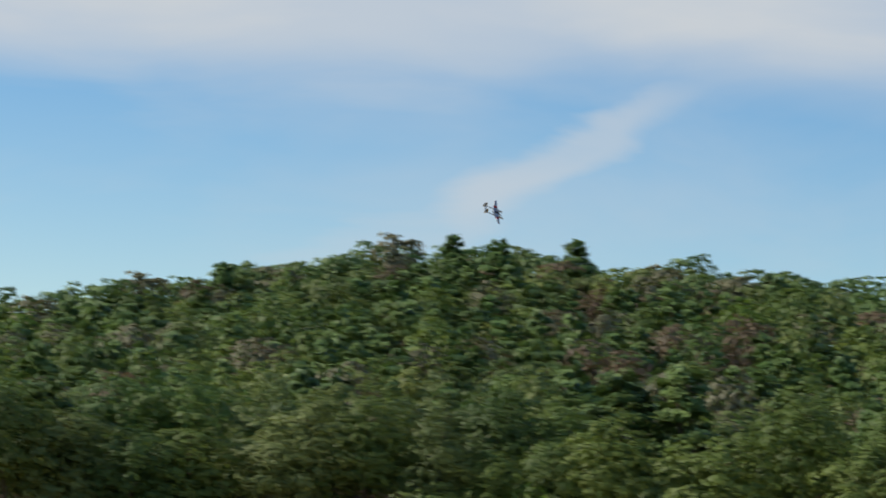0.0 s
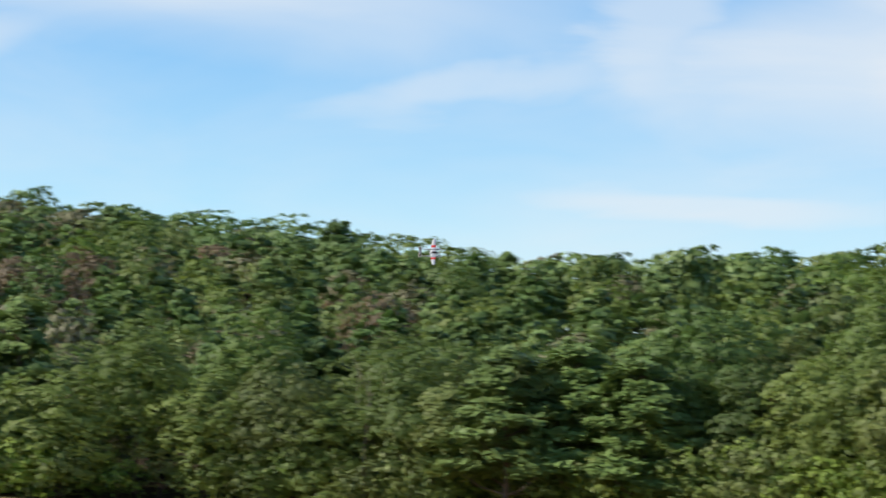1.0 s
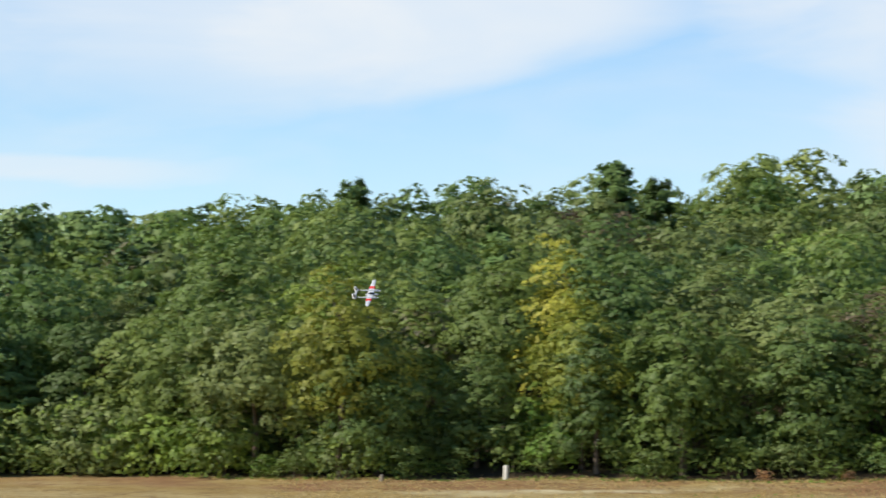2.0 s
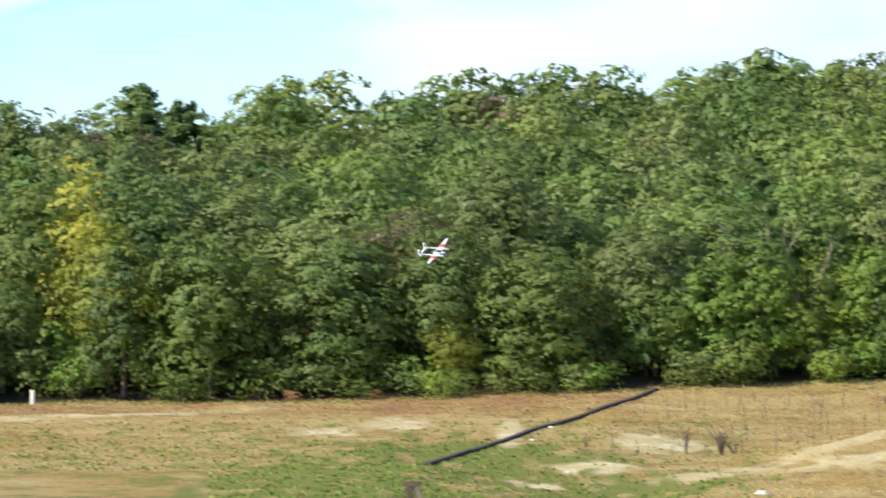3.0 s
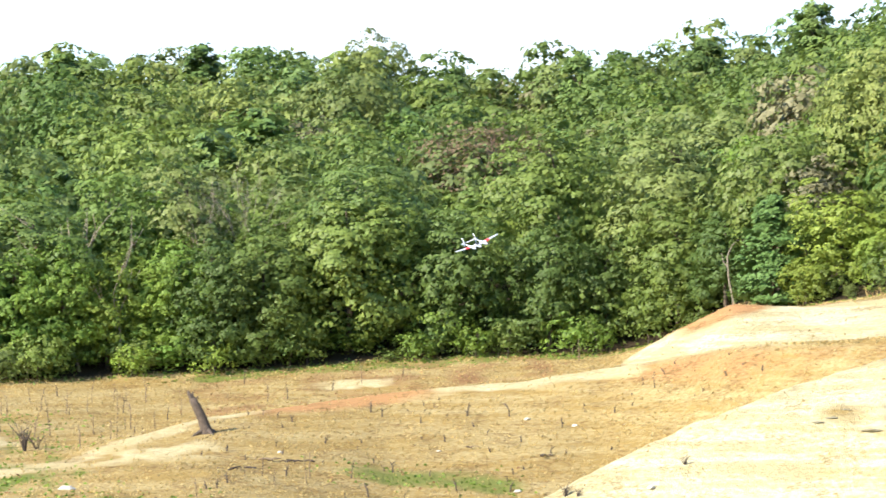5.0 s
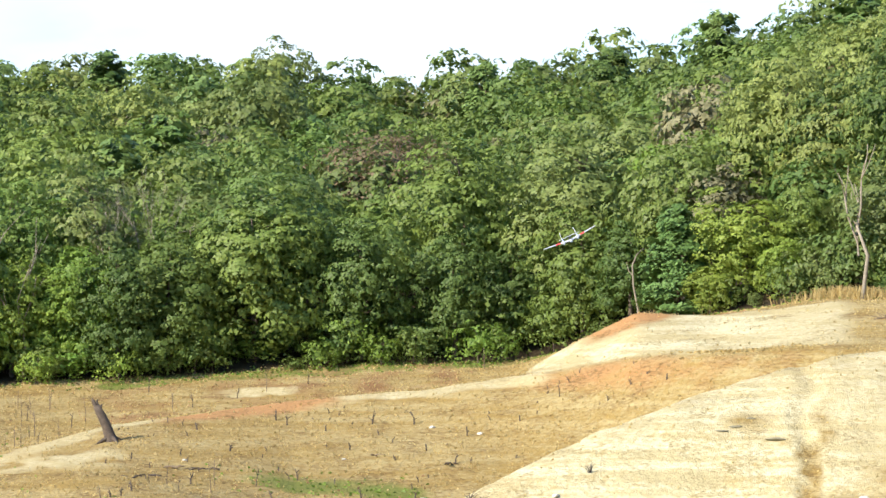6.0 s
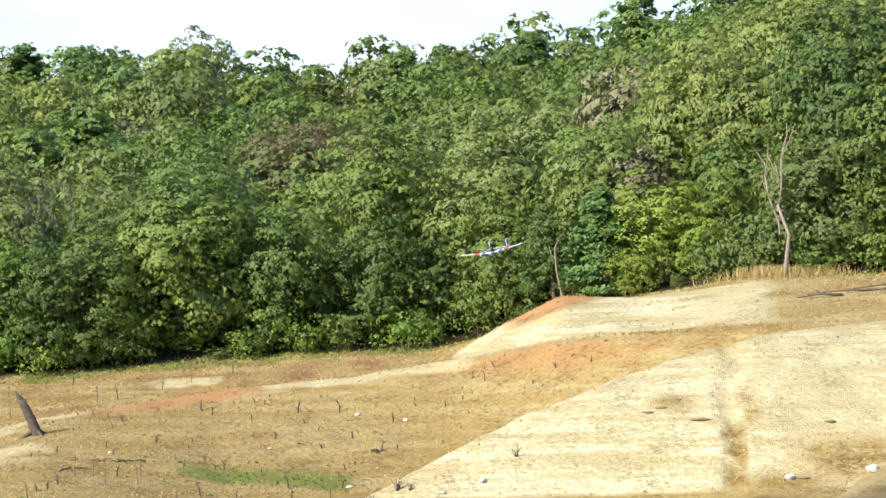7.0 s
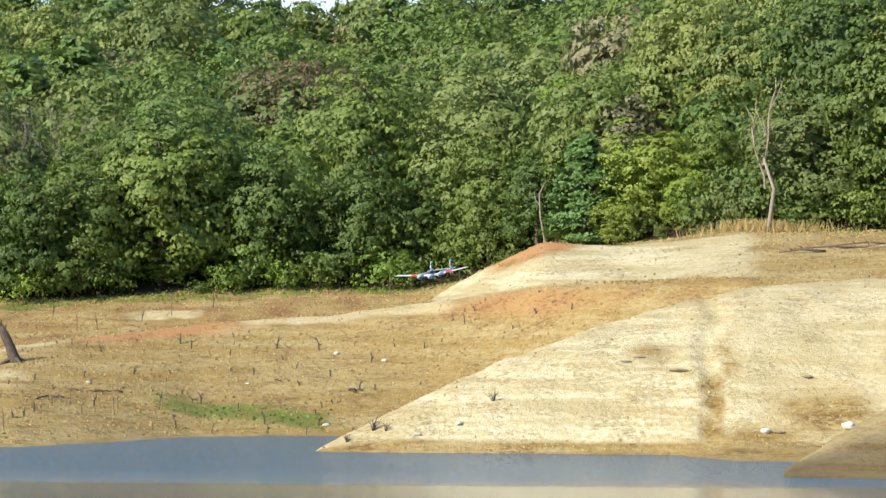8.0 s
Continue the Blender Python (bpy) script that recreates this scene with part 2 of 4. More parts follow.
# the pale spit of the near bank: bearing, crest distance, crest height
SPIT = np.array([(-2.3, 140.5, -0.2), (-0.8, 143, 1.78), (1.13, 148, 3.67), (2.57, 152, 5.15), (4.96, 158, 7.0), (7.5, 161, 7.6), (14, 163, 7.8)])
# the low striped mound in front of it
MOUND = np.array([(5.6, 124, -0.2), (6.69, 126.5, 1.36), (7.52, 128, 2.4), (9.5, 130, 4.0), (14, 131, 4.5)])


def wobble(x, y, s, seed=0.0):
    return noise.noise(Vector((x / s, y / s, seed)))


def smooth(a):
    a = np.clip(a, 0, 1)
    return a * a * (3 - 2 * a)


def land_height(az, r):
    """Height of the ground at a bearing (degrees) and a distance."""
    a = min(max(az, -60.0), 14.0)
    rs = [np.interp(a, LAND_AZ, LAND_R[:, i]) for i in range(7)]
    zs = [np.interp(a, LAND_AZ, LAND_Z[:, i]) for i in range(7)]
    near = ([0, 14, 60, 95], [4.4, 4.3, -1.5, -1.5])
    z = float(np.interp(r, near[0] + rs + [1500, 3000], near[1] + zs + [18, 14]))
    if SPIT[0, 0] < az < 14:
        rc, zc = np.interp(az, SPIT[:, 0], SPIT[:, 1]), np.interp(az, SPIT[:, 0], SPIT[:, 2])
        front = 139.3
        if r < rc:
            u = (r - front) / max(rc - front, 0.5)
            s = zc * math.sin(min(max(u, 0), 1) * math.pi / 2) if u > 0 else u * 2
        else:
            s = zc - (r - rc) * 0.16 - ((r - rc) ** 2) * 0.02
        if -1 < s:
            s += 0.10 * wobble(az * 2.2, r * 0.35, 1.0, 5.0) * min(max(s, 0), 1) - 0.24 * math.exp(-((az - 4.55 - 0.10 * math.sin(r * 0.8)) / 0.11) ** 2) * min(max(s, 0), 1)
        z = max(z, s)
    if MOUND[0, 0] < az < 14:
        rc, zc = np.interp(az, MOUND[:, 0], MOUND[:, 1]), np.interp(az, MOUND[:, 0], MOUND[:, 2])
        s = zc * (1 - min(((r - rc) / (rc - 121.5)) ** 2, 1.5)) if r < rc else zc - (r - rc) * 0.8
        s = s if zc > 0 else -1
        z = max(z, s)
    x, y = r * math.sin(radians(az)), r * math.cos(radians(az))
    if 100 < r < 700:
        k = 1.0 if z > 0.2 else 0.35
        z += k * (0.16 * wobble(x, y, 6.0) + 0.07 * wobble(x, y, 1.7, 3.0))
    return z


def ground_at(x, y):
    return land_height(math.degrees(math.atan2(x, y)), math.hypot(x, y))


def polar(az, r, dz=0.0):
    z = land_height(az, r)
    return Vector((r * math.sin(radians(az)), r * math.cos(radians(az)), z + dz))


def mesh_from(name, verts, faces, mat, smooth_shade=False):
    me = bpy.data.meshes.new(name)
    me.from_pydata([tuple(v) for v in verts], [], [tuple(f) for f in faces])
    me.materials.append(mat)
    if smooth_shade:
        me.polygons.foreach_set("use_smooth", [True] * len(me.polygons))
    me.update()
    return me


def quads_mesh(name, verts, mat, trees=None):
    """A mesh of loose three- or four-cornered pieces from an array (n, corners, 3); trees: a number for the tree of each piece."""
    n, k = verts.shape[:2]
    me = bpy.data.meshes.new(name)
    me.vertices.add(n * k)
    me.loops.add(n * k)
    me.polygons.add(n)
    me.vertices.foreach_set("co", np.ascontiguousarray(verts, dtype=np.float32).ravel())
    me.loops.foreach_set("vertex_index", np.arange(n * k, dtype=np.int32))
    me.polygons.foreach_set("loop_start", np.arange(0, n * k, k, dtype=np.int32))
    me.materials.append(mat)
    if trees is not None:
        me.attributes.new("tree", "FLOAT", "POINT").data.foreach_set("value", np.repeat(trees, k).astype(np.float32))
    me.update(calc_edges=True)
    return me


def part(name, me, parent, label=""):
    ob = new(name, me)
    ob.parent = parent
    if label:
        ob["label"] = label
    return ob


def thing(name, label, category, group="", kind=""):
    ob = new(name)
    return tagged(ob, label, category, group, kind)


# ---- ground sheet ----
def ground_material():
    m = bpy.data.materials.new("lake_bed")
    m.use_nodes = True
    nt = m.node_tree
    p = nt.nodes["Principled BSDF"]
    p.inputs["Roughness"].default_value = 0.95
    p.inputs["Specular IOR Level"].default_value = 0.15
    L = nt.links.new
    co = nt.nodes.new("ShaderNodeTexCoord")

    def nz(scale, detail=5, rough=0.6, stretch=None):
        n = nt.nodes.new("ShaderNodeTexNoise")
        n.inputs["Scale"].default_value, n.inputs["Detail"].default_value = scale, detail
        n.inputs["Roughness"].default_value = rough
        src = co.outputs["Object"]
        if stretch:
            mp = nt.nodes.new("ShaderNodeMapping")
            mp.inputs["Scale"].default_value = stretch
            L(src, mp.inputs["Vector"])
            src = mp.outputs["Vector"]
        L(src, n.inputs["Vector"])
        return n.outputs["Fac"]

    def blend(a, b, fac):
        mx = nt.nodes.new("ShaderNodeMix")
        mx.data_type = "RGBA"
        for k, v in (("A", a), ("B", b)):
            if isinstance(v, tuple):
                mx.inputs[k].default_value = (*v, 1)
            else:
                L(v, mx.inputs[k])
        L(fac, mx.inputs["Factor"])
        return mx.outputs["Result"]

    def spread(mask, n, lo=0.25, hi=0.75):
        """A mask with its edge broken up by noise."""
        s = nt.nodes.new("ShaderNodeMath")
        s.operation = "ADD"
        L(mask, s.inputs[0])
        L(n, s.inputs[1])
        r = nt.nodes.new("ShaderNodeMapRange")
        r.inputs["From Min"].default_value, r.inputs["From Max"].default_value = 0.5 + lo, 0.5 + hi
        L(s.outputs[0], r.inputs["Value"])
        return r.outputs[0]

    fine, mid = nz(3.5), nz(0.45)
    level = nz(0.5, 4, 0.6, (0.25, 0.25, 5.0))
    base = blend((0.375, 0.258, 0.082), (0.25, 0.155, 0.045), mid)
    base = blend(base, (0.455, 0.354, 0.162), spread(fine, level, 0.35, 0.75))
    cover = []
    for k in ("pale", "clay", "green", "red", "dark_cover"):
        a = nt.nodes.new("ShaderNodeAttribute")
        a.attribute_name = k
        cover.append(a.outputs["Fac"])
    base = blend(base, (0.275, 0.150, 0.066), spread(cover[3], mid, 0.3, 0.8))
    base = blend(base, blend((0.43, 0.195, 0.068), (0.45, 0.275, 0.12), fine), spread(cover[1], mid, 0.3, 0.8))
    broad = nz(0.16, 4, 0.6, (1, 1, 2.5))
    pale = blend((0.67, 0.59, 0.36), (0.45, 0.335, 0.14), spread(fine, level, 0.36, 0.72))
    pale = blend(pale, (0.48, 0.39, 0.20), spread(broad, level, 0.42, 0.74))
    speck = nz(8.0, 3, 0.6, (0.6, 0.6, 1.6))
    pale = blend(pale, (0.30, 0.225, 0.095), spread(speck, mid, 0.56, 0.80))
    base = blend(base, (0.19, 0.115, 0.04), spread(nz(6.0, 3, 0.6, (0.5, 0.5, 2.0)), mid, 0.52, 0.80))
    base = blend(base, pale, spread(cover[0], level, 0.25, 0.65))
    base = blend(base, blend((0.120, 0.150, 0.026), (0.225, 0.213, 0.058), fine), spread(cover[2], mid, 0.3, 0.7))
    # near-black tint: fallen leaves with the wood's shade put into their colour
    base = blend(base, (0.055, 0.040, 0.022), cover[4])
    L(base, p.inputs["Base Color"])
    bp = nt.nodes.new("ShaderNodeBump")
    bp.inputs["Strength"].default_value, bp.inputs["Distance"].default_value = 0.8, 0.22
    L(nz(2.2, 8, 0.7), bp.inputs["Height"])
    L(bp.outputs[0], p.inputs["Normal"])
    return m


def blob(az, r, a0, r0, wa, wr):
    """A soft patch round a bearing and a distance."""
    return math.exp(-((az - a0) / wa) ** 2 - ((r - r0) / wr) ** 2)


def within(v, lo, hi, soft):
    """1 inside a stretch, falling softly to 0 outside."""
    return float(smooth((v - lo) / soft + 0.5) * smooth((hi - v) / soft + 0.5))


def covers(az, r):
    """How far pale sand, orange clay, green growth, reddish weed and brown shadow, and a dark tint cover the ground
    there.
    """
    if not (110 < r < 460 and -62 < az < 16):
        return 0, 0, 0, 0.3, 0
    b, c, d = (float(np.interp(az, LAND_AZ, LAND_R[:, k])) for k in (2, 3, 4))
    # from the tree line inwards, fallen leaves darkened by painted understory shade
    dark_cover = float(smooth((r - d + 0.8) / 1.6))
    pale = clay = green = red = 0.0
    spit = float(np.interp(az, SPIT[:, 0], SPIT[:, 1]))
    if az > SPIT[0, 0]:
        pale = (0.95 - 0.28 * float(smooth((az - 2.2) / 3))) * within(r, 140.0, spit + 0.8, 1.2)
        pale -= 0.6 * blob(az, r, 3.5, 146.6, 0.5, 1.0) + 0.45 * blob(az, r, 2.4, 149, 0.5, 0.9) + 0.8 * blob(az, r, 4.55 + (r - 142) * 0.05 + 0.3 * wobble(r * 0.6, az * 0.3, 1.0), 142, 0.17, 5) * (0.75 + 0.9 * wobble(az * 5, r * 1.1, 1.0, 7.0)) + 0.85 * blob(az, r, 6.5, 142.5, 0.7, 1.4) + 0.5 * blob(az, r, 5.4, 140.4, 0.6, 0.8)
        pale -= 0.35 * blob(az, r, 2.7, 151, 0.9, 1.5)
    if az > MOUND[0, 0] and r < np.interp(az, MOUND[:, 0], MOUND[:, 1]) + 2:
        # the same dark tint lies thinly on the mound, stronger along its foot
        pale, dark_cover = 0.35, max(dark_cover, 0.22 + 0.5 * within(r, 110, 124.0, 1.5))
    knoll = within(az, -0.3, 30, 1.0)
    # bare knoll under the trees: orange crown, white flank, brown foot
    clay += knoll * (1.8 * blob(az, r, 1.5, c + 0.5, 0.75, 5) + 0.8 * blob(az, r, 2.6, c + 6, 0.8, 5))
    clay += 0.7 * blob(az, r, 1.0, b - 1.0, 1.6, 2.6) + 0.35 * blob(az, r, 3.6, b, 1.6, 4)
    flank = within(r, b + 1.5, c + 3.0, 3.0) * (within(az, -0.2, 3.6, 1.0) + 0.6 * within(az, 3.6, 5.3, 0.6) + 0.2 * within(az, 5.3, 30, 0.6))
    pale = max(pale, 1.1 * knoll * flank)
    # ridge with a pale worn line along its crest, orange near the stump
    ridge = within(az, -12.6, 0.4, 0.8)
    clay += 1.3 * blob(az, r, -4.9, b - 0.2, 1.6, 2.6)
    pale = max(pale, 0.8 * blob(az, r, -4.7, 201, 0.7, 2.5), 0.55 * blob(az, r, -8.2, 164, 1.6, 4))
    red += (0.4 + 0.6 * wobble(az * 1.6, r * 0.2, 1.0, 4.0)) * within(az, -7.8, -1.0, 1.5) * within(r, b + 10, d, 5)
    # first patch: tree shadow at the knoll's top, put into the ground's brown
    red += 0.9 * blob(az, r, 3.1, 190, 0.5, 2.5) + 0.8 * blob(az, r, 5.9, 178, 0.3, 1.0)
    green += (0.5 + 0.5 * wobble(az * 1.3, r * 0.1, 1.0, 6.0)) * within(az, -7.8, 0.5, 1.0) * within(r, d - 4.5, d + 1, 2.0)
    # valley floor: white sand flats, green hollows, reddish weed under the trees
    pale = max(pale, 0.9 * blob(az, r, -11.3, 178, 0.9, 4), 0.9 * blob(az, r, -12.5, 167, 0.8, 2.6), 0.85 * blob(az, r, -13.5, 159, 0.7, 2.0),
               0.9 * blob(az, r, -15.8, 187, 0.6, 4), 0.7 * blob(az, r, -17.0, 182, 0.7, 3), 0.85 * blob(az, r, -13.9, 181, 0.25, 9), 0.6 * blob(az, r, -21, 197, 3, 3))
    if az < SPIT[0, 0] and r < c + 12:                     # sand shows in ragged streaks
        pale *= min(1.3, max(0.3, 1.08 + 1.1 * wobble(az * 4.0, r * 0.55, 1.0, 2.0)))
    pale = max(pale, (0.85 + 0.25 * wobble(az * 2.0, r, 1.0, 5.0)) * ridge * (0.58 + 0.42 * float(smooth((az + 8.2) / 1.2))) * within(r, b - (3.0 if az < -7.5 else 1.8), b + 2.0, 2.5) * (1 - 0.6 * blob(az, 0, -5.0, 0, 1.2, 1)))
    red += 0.9 * within(az, -40, -11.5, 1.0) * within(r, d - 13, d, 5) * (0.6 + 0.5 * wobble(az, r * 0.1, 1.5))
    green += 1.2 * blob(az, r, -16.6, 150, 2.2, 12) + 0.55 * blob(az, r, -14.6, 166, 2.4, 9) + 0.6 * blob(az, r, -10.8, 160, 1.2, 4) + 0.8 * blob(az, r, -12.2, 158, 1.2, 3.5) + 0.8 * blob(az, r, -14.2, 172, 1.6, 4)
    green += 0.85 * blob(az, r, -3.9, 160.4, 1.3, 2.0) + 0.75 * blob(az, r, -2.4, 159.5, 0.6, 1.6) + 0.8 * blob(az, r, -8.6, 147, 1.3, 3)
    green += (0.36 + 0.34 * wobble(az * 2.2, r * 0.3, 1.0, 9.0)) * within(az, -26, -9.5, 2.5) * within(r, 140, 190, 10)
    if az < -6.5:
        green *= max(0.0, 0.85 + 1.1 * wobble(az * 2.6, r * 0.34, 1.0, 3.0))
    pale *= 1 - 0.85 * min(clay, 1)
    green *= 1 - 0.75 * min(pale, 1)
    return max(pale, 0), min(clay, 1), min(green, 1), min(red, 1), dark_cover


def build_ground():
    azs = np.concatenate([np.arange(-180, -62, 6), np.arange(-62, -38, 0.5), np.arange(-38, -17, 0.3), np.arange(-17, 9, 0.14),
                          np.arange(9, 20, 0.6), np.arange(20, 180, 6)])
    rs = np.concatenate([[0.01, 8, 14, 25, 40, 60, 80, 95, 110], np.arange(116, 138, 1.0), np.arange(138, 216, 0.6), np.arange(216, 250, 3),
                         np.arange(250, 460, 9), [480, 540, 620, 800, 1100, 1500, 2200, 3000, 4500]])
    verts, cov = [], []
    for a in azs:
        for r in rs:
            z = land_height(a, r)
            verts.append((r * math.sin(radians(a)), r * math.cos(radians(a)), z))
            cov.append(covers(a, r))
    n, m = len(azs), len(rs)
    faces = [(i * m + j, i * m + j + 1, ((i + 1) % n) * m + j + 1, ((i + 1) % n) * m + j) for i in range(n) for j in range(m - 1)]
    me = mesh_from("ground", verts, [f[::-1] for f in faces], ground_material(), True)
    for k, name in enumerate(("pale", "clay", "green", "red", "dark_cover")):
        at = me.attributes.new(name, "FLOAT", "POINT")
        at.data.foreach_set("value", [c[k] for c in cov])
    if me.polygons[len(me.polygons) // 2].normal.z < 0:
        me.flip_normals()
    tagged(new("ground", me), "dry brown and pale sandy bed of a drained reservoir", "ground", kind="structure")


def build_water():
    m = bpy.data.materials.new("water")
    m.use_nodes = True
    nt = m.node_tree
    p = nt.nodes["Principled BSDF"]
    p.inputs["Base Color"].default_value = (0.08, 0.15, 0.21, 1)
    p.inputs["Roughness"].default_value, p.inputs["IOR"].default_value = 0.06, 1.333
    co = nt.nodes.new("ShaderNodeTexCoord")
    n1, n2 = nt.nodes.new("ShaderNodeTexNoise"), nt.nodes.new("ShaderNodeTexNoise")
    n1.inputs["Scale"].default_value, n1.inputs["Detail"].default_value = 2.6, 4
    n2.inputs["Scale"].default_value, n2.inputs["Detail"].default_value = 0.06, 2
    sep = nt.nodes.new("ShaderNodeSeparateXYZ")
    gust = nt.nodes.new("ShaderNodeMapRange")          # wind ruffles the water along the far bank
    gust.inputs["From Min"].default_value, gust.inputs["From Max"].default_value = 113.0, 124.0
    gust.inputs["To Min"].default_value, gust.inputs["To Max"].default_value = 0.03, 1.0
    bp = nt.nodes.new("ShaderNodeBump")
    bp.inputs["Distance"].default_value = 0.7
    L = nt.links.new
    L(co.outputs["Object"], n1.inputs["Vector"])
    L(co.outputs["Object"], n2.inputs["Vector"])
    L(co.outputs["Object"], sep.inputs[0])
    L(sep.outputs["Y"], gust.inputs["Value"])
    rg = nt.nodes.new("ShaderNodeMapRange")
    rg.inputs["From Min"].default_value, rg.inputs["From Max"].default_value = 113.0, 124.0
    rg.inputs["To Min"].default_value, rg.inputs["To Max"].default_value = 0.05, 0.17
    L(sep.outputs["Y"], rg.inputs["Value"])
    L(rg.outputs[0], p.inputs["Roughness"])
    L(gust.outputs[0], bp.inputs["Strength"])
    L(n1.outputs["Fac"], bp.inputs["Height"])
    L(bp.outputs[0], p.inputs["Normal"])
    bm = bmesh.new()
    c = [bm.verts.new(v) for v in ((-150, 20, 0), (150, 20, 0), (150, 210, 0), (-150, 210, 0))]
    bm.faces.new(c)
    me = bpy.data.meshes.new("water")
    bm.to_mesh(me)
    bm.free()
    me.materials.append(m)
    tagged(new("water", me), "shallow reservoir water, blue where the wind ruffles it", "water", kind="structure")


build_ground()
build_water()


# ---- trees ----
rng = np.random.default_rng(7)


def tube(points, radii, sides=6):
    """Verts and faces of a tapering bent tube."""
    vs, fs = [], []
    pts = [Vector(p) for p in points]
    for i, p in enumerate(pts):
        d = (pts[min(i + 1, len(pts) - 1)] - pts[max(i - 1, 0)]).normalized()
        a = d.orthogonal().normalized()
        b = d.cross(a)
        for k in range(sides):
            w = 2 * math.pi * k / sides
            vs.append(p + (a * math.cos(w) + b * math.sin(w)) * radii[i])
    for i in range(len(pts) - 1):
        for k in range(sides):
            k2 = (k + 1) % sides
            fs.append((i * sides + k, i * sides + k2, (i + 1) * sides + k2, (i + 1) * sides + k))
    fs.append(tuple(range((len(pts) - 1) * sides, len(pts) * sides)))
    return vs, fs


def join(pieces):
    vs, fs = [], []
    for v, f in pieces:
        o = len(vs)
        vs += v
        fs += [tuple(i + o for i in q) for q in f]
    return vs, fs


def leaves(centres, outs, size, droop=0.12, up=0.0, loose=0.5):
    """Small three-cornered leaf sprays, facing outwards: array (n, 3, 3)."""
    n = len(centres)
    nor = outs * 1.8 + np.array((0, 0, up)) + rng.normal(0, loose, (n, 3)) * 0.5
    nor /= np.linalg.norm(nor, axis=1)[:, None]
    t = np.cross(nor, rng.normal(0, 1, (n, 3)))
    t /= np.linalg.norm(t, axis=1)[:, None] + 1e-9
    b = np.cross(nor, t)
    s = (size * rng.uniform(0.6, 1.4, n))[:, None]
    w = rng.uniform(0.4, 0.62, n)[:, None]
    k = rng.uniform(-0.3, 0.3, n)[:, None]
    tip = np.array((0, 0, -1.0)) * droop * s
    return np.stack([centres - t * s * 0.55, centres + t * s * 0.45 + b * s * (w + k), centres + t * s * 0.45 - b * s * (w - k) + tip], 1)


def crown_leaves(h, rad, low, pads, count, size, flat=0.72, top=1.0, skirt=False, fill=0.12):
    """Leaf sprays on domed pads that are spread evenly over an uneven crown. low: height of the crown's foot."""
    half = (h - low) / 2
    i = np.arange(pads) + 0.5
    zz = (1 - 2 * i / pads) * 0.97
    if not skirt:
        zz = 1 - 1.65 * i / pads                           # few pads beneath a crown that stands clear of the ground
    ww = i * 2.39996 + rng.normal(0, 0.35, pads)
    zz = np.clip(zz + rng.normal(0, 0.07, pads), -0.95, 1.0)
    out = np.sqrt(np.clip(1 - zz ** 2, 0.02, 1))
    if skirt:                                              # foliage hangs to the ground all round
        out = np.where(zz < 0, 0.88 + 0.12 * rng.uniform(-1, 1, pads), out)
    out = out * np.clip(1 - (1 - top) * np.clip(zz, 0, 1), 0.2, 1)
    rr = rng.uniform(0.66, 0.98, pads)
    lump = 1 + 0.16 * np.sin(ww * 2 + rng.uniform(0, 6)) + 0.10 * np.sin(ww * 3 + zz * 4 + rng.uniform(0, 6))
    o = np.stack([out * np.cos(ww), out * np.sin(ww), zz], 1)
    lc = o * (rr * lump)[:, None] * np.array((rad, rad, half)) * np.array((0.86, 0.86, 0.9))
    lc[:, 2] += low + half
    lr = 1.15 * math.sqrt(rad * half * 11.0 / pads) * rng.uniform(0.55, 1.0, pads)
    # each pad bears a few rounded clumps, and each clump its sprays
    sub = 6 if count > 3000 else 4
    sp = np.repeat(np.arange(pads), sub)
    sd = rng.normal(0, 0.9, (pads * sub, 3)) + o[sp] * 1.0 + np.array((0, 0, 0.7))
    sd /= np.linalg.norm(sd, axis=1)[:, None]
    sc = lc[sp] + sd * (lr[sp] * rng.uniform(0.7, 1.0, pads * sub))[:, None] * np.array((1.05, 1.05, flat))
    sr = lr[sp] * (0.44 if sub > 4 else 0.52) * rng.uniform(0.65, 1.25, pads * sub)
    which = rng.choice(pads * sub, count, p=sr ** 2 / (sr ** 2).sum())
    d = rng.normal(0, 0.8, (count, 3)) + sd[which] * 0.9 + np.array((0, 0, 0.7))
    d /= np.linalg.norm(d, axis=1)[:, None]
    c = sc[which] + d * (sr[which] * rng.uniform(0.85, 1.1, count))[:, None] * np.array((1.1, 1.1, 0.75))
    c[:, 2] = np.maximum(c[:, 2], 0.1)
    q = leaves(c, d * np.array((1.0, 1.0, 0.7)) + o[sp[which]] * np.array((0.5, 0.5, 0.2)), size)
    n = int(count * fill)                                  # older leaves deep within
    pick = rng.choice(pads, n)
    mid = np.array((0, 0, low + half))
    ci = mid + (lc[pick] - mid) * rng.uniform(0.6, 0.9, n)[:, None] + rng.normal(0, 0.08 * rad, (n, 3))
    ci[:, 2] = np.maximum(ci[:, 2], 0.4)
    return np.concatenate([q, leaves(ci, o[pick], size * 1.7)]), lc


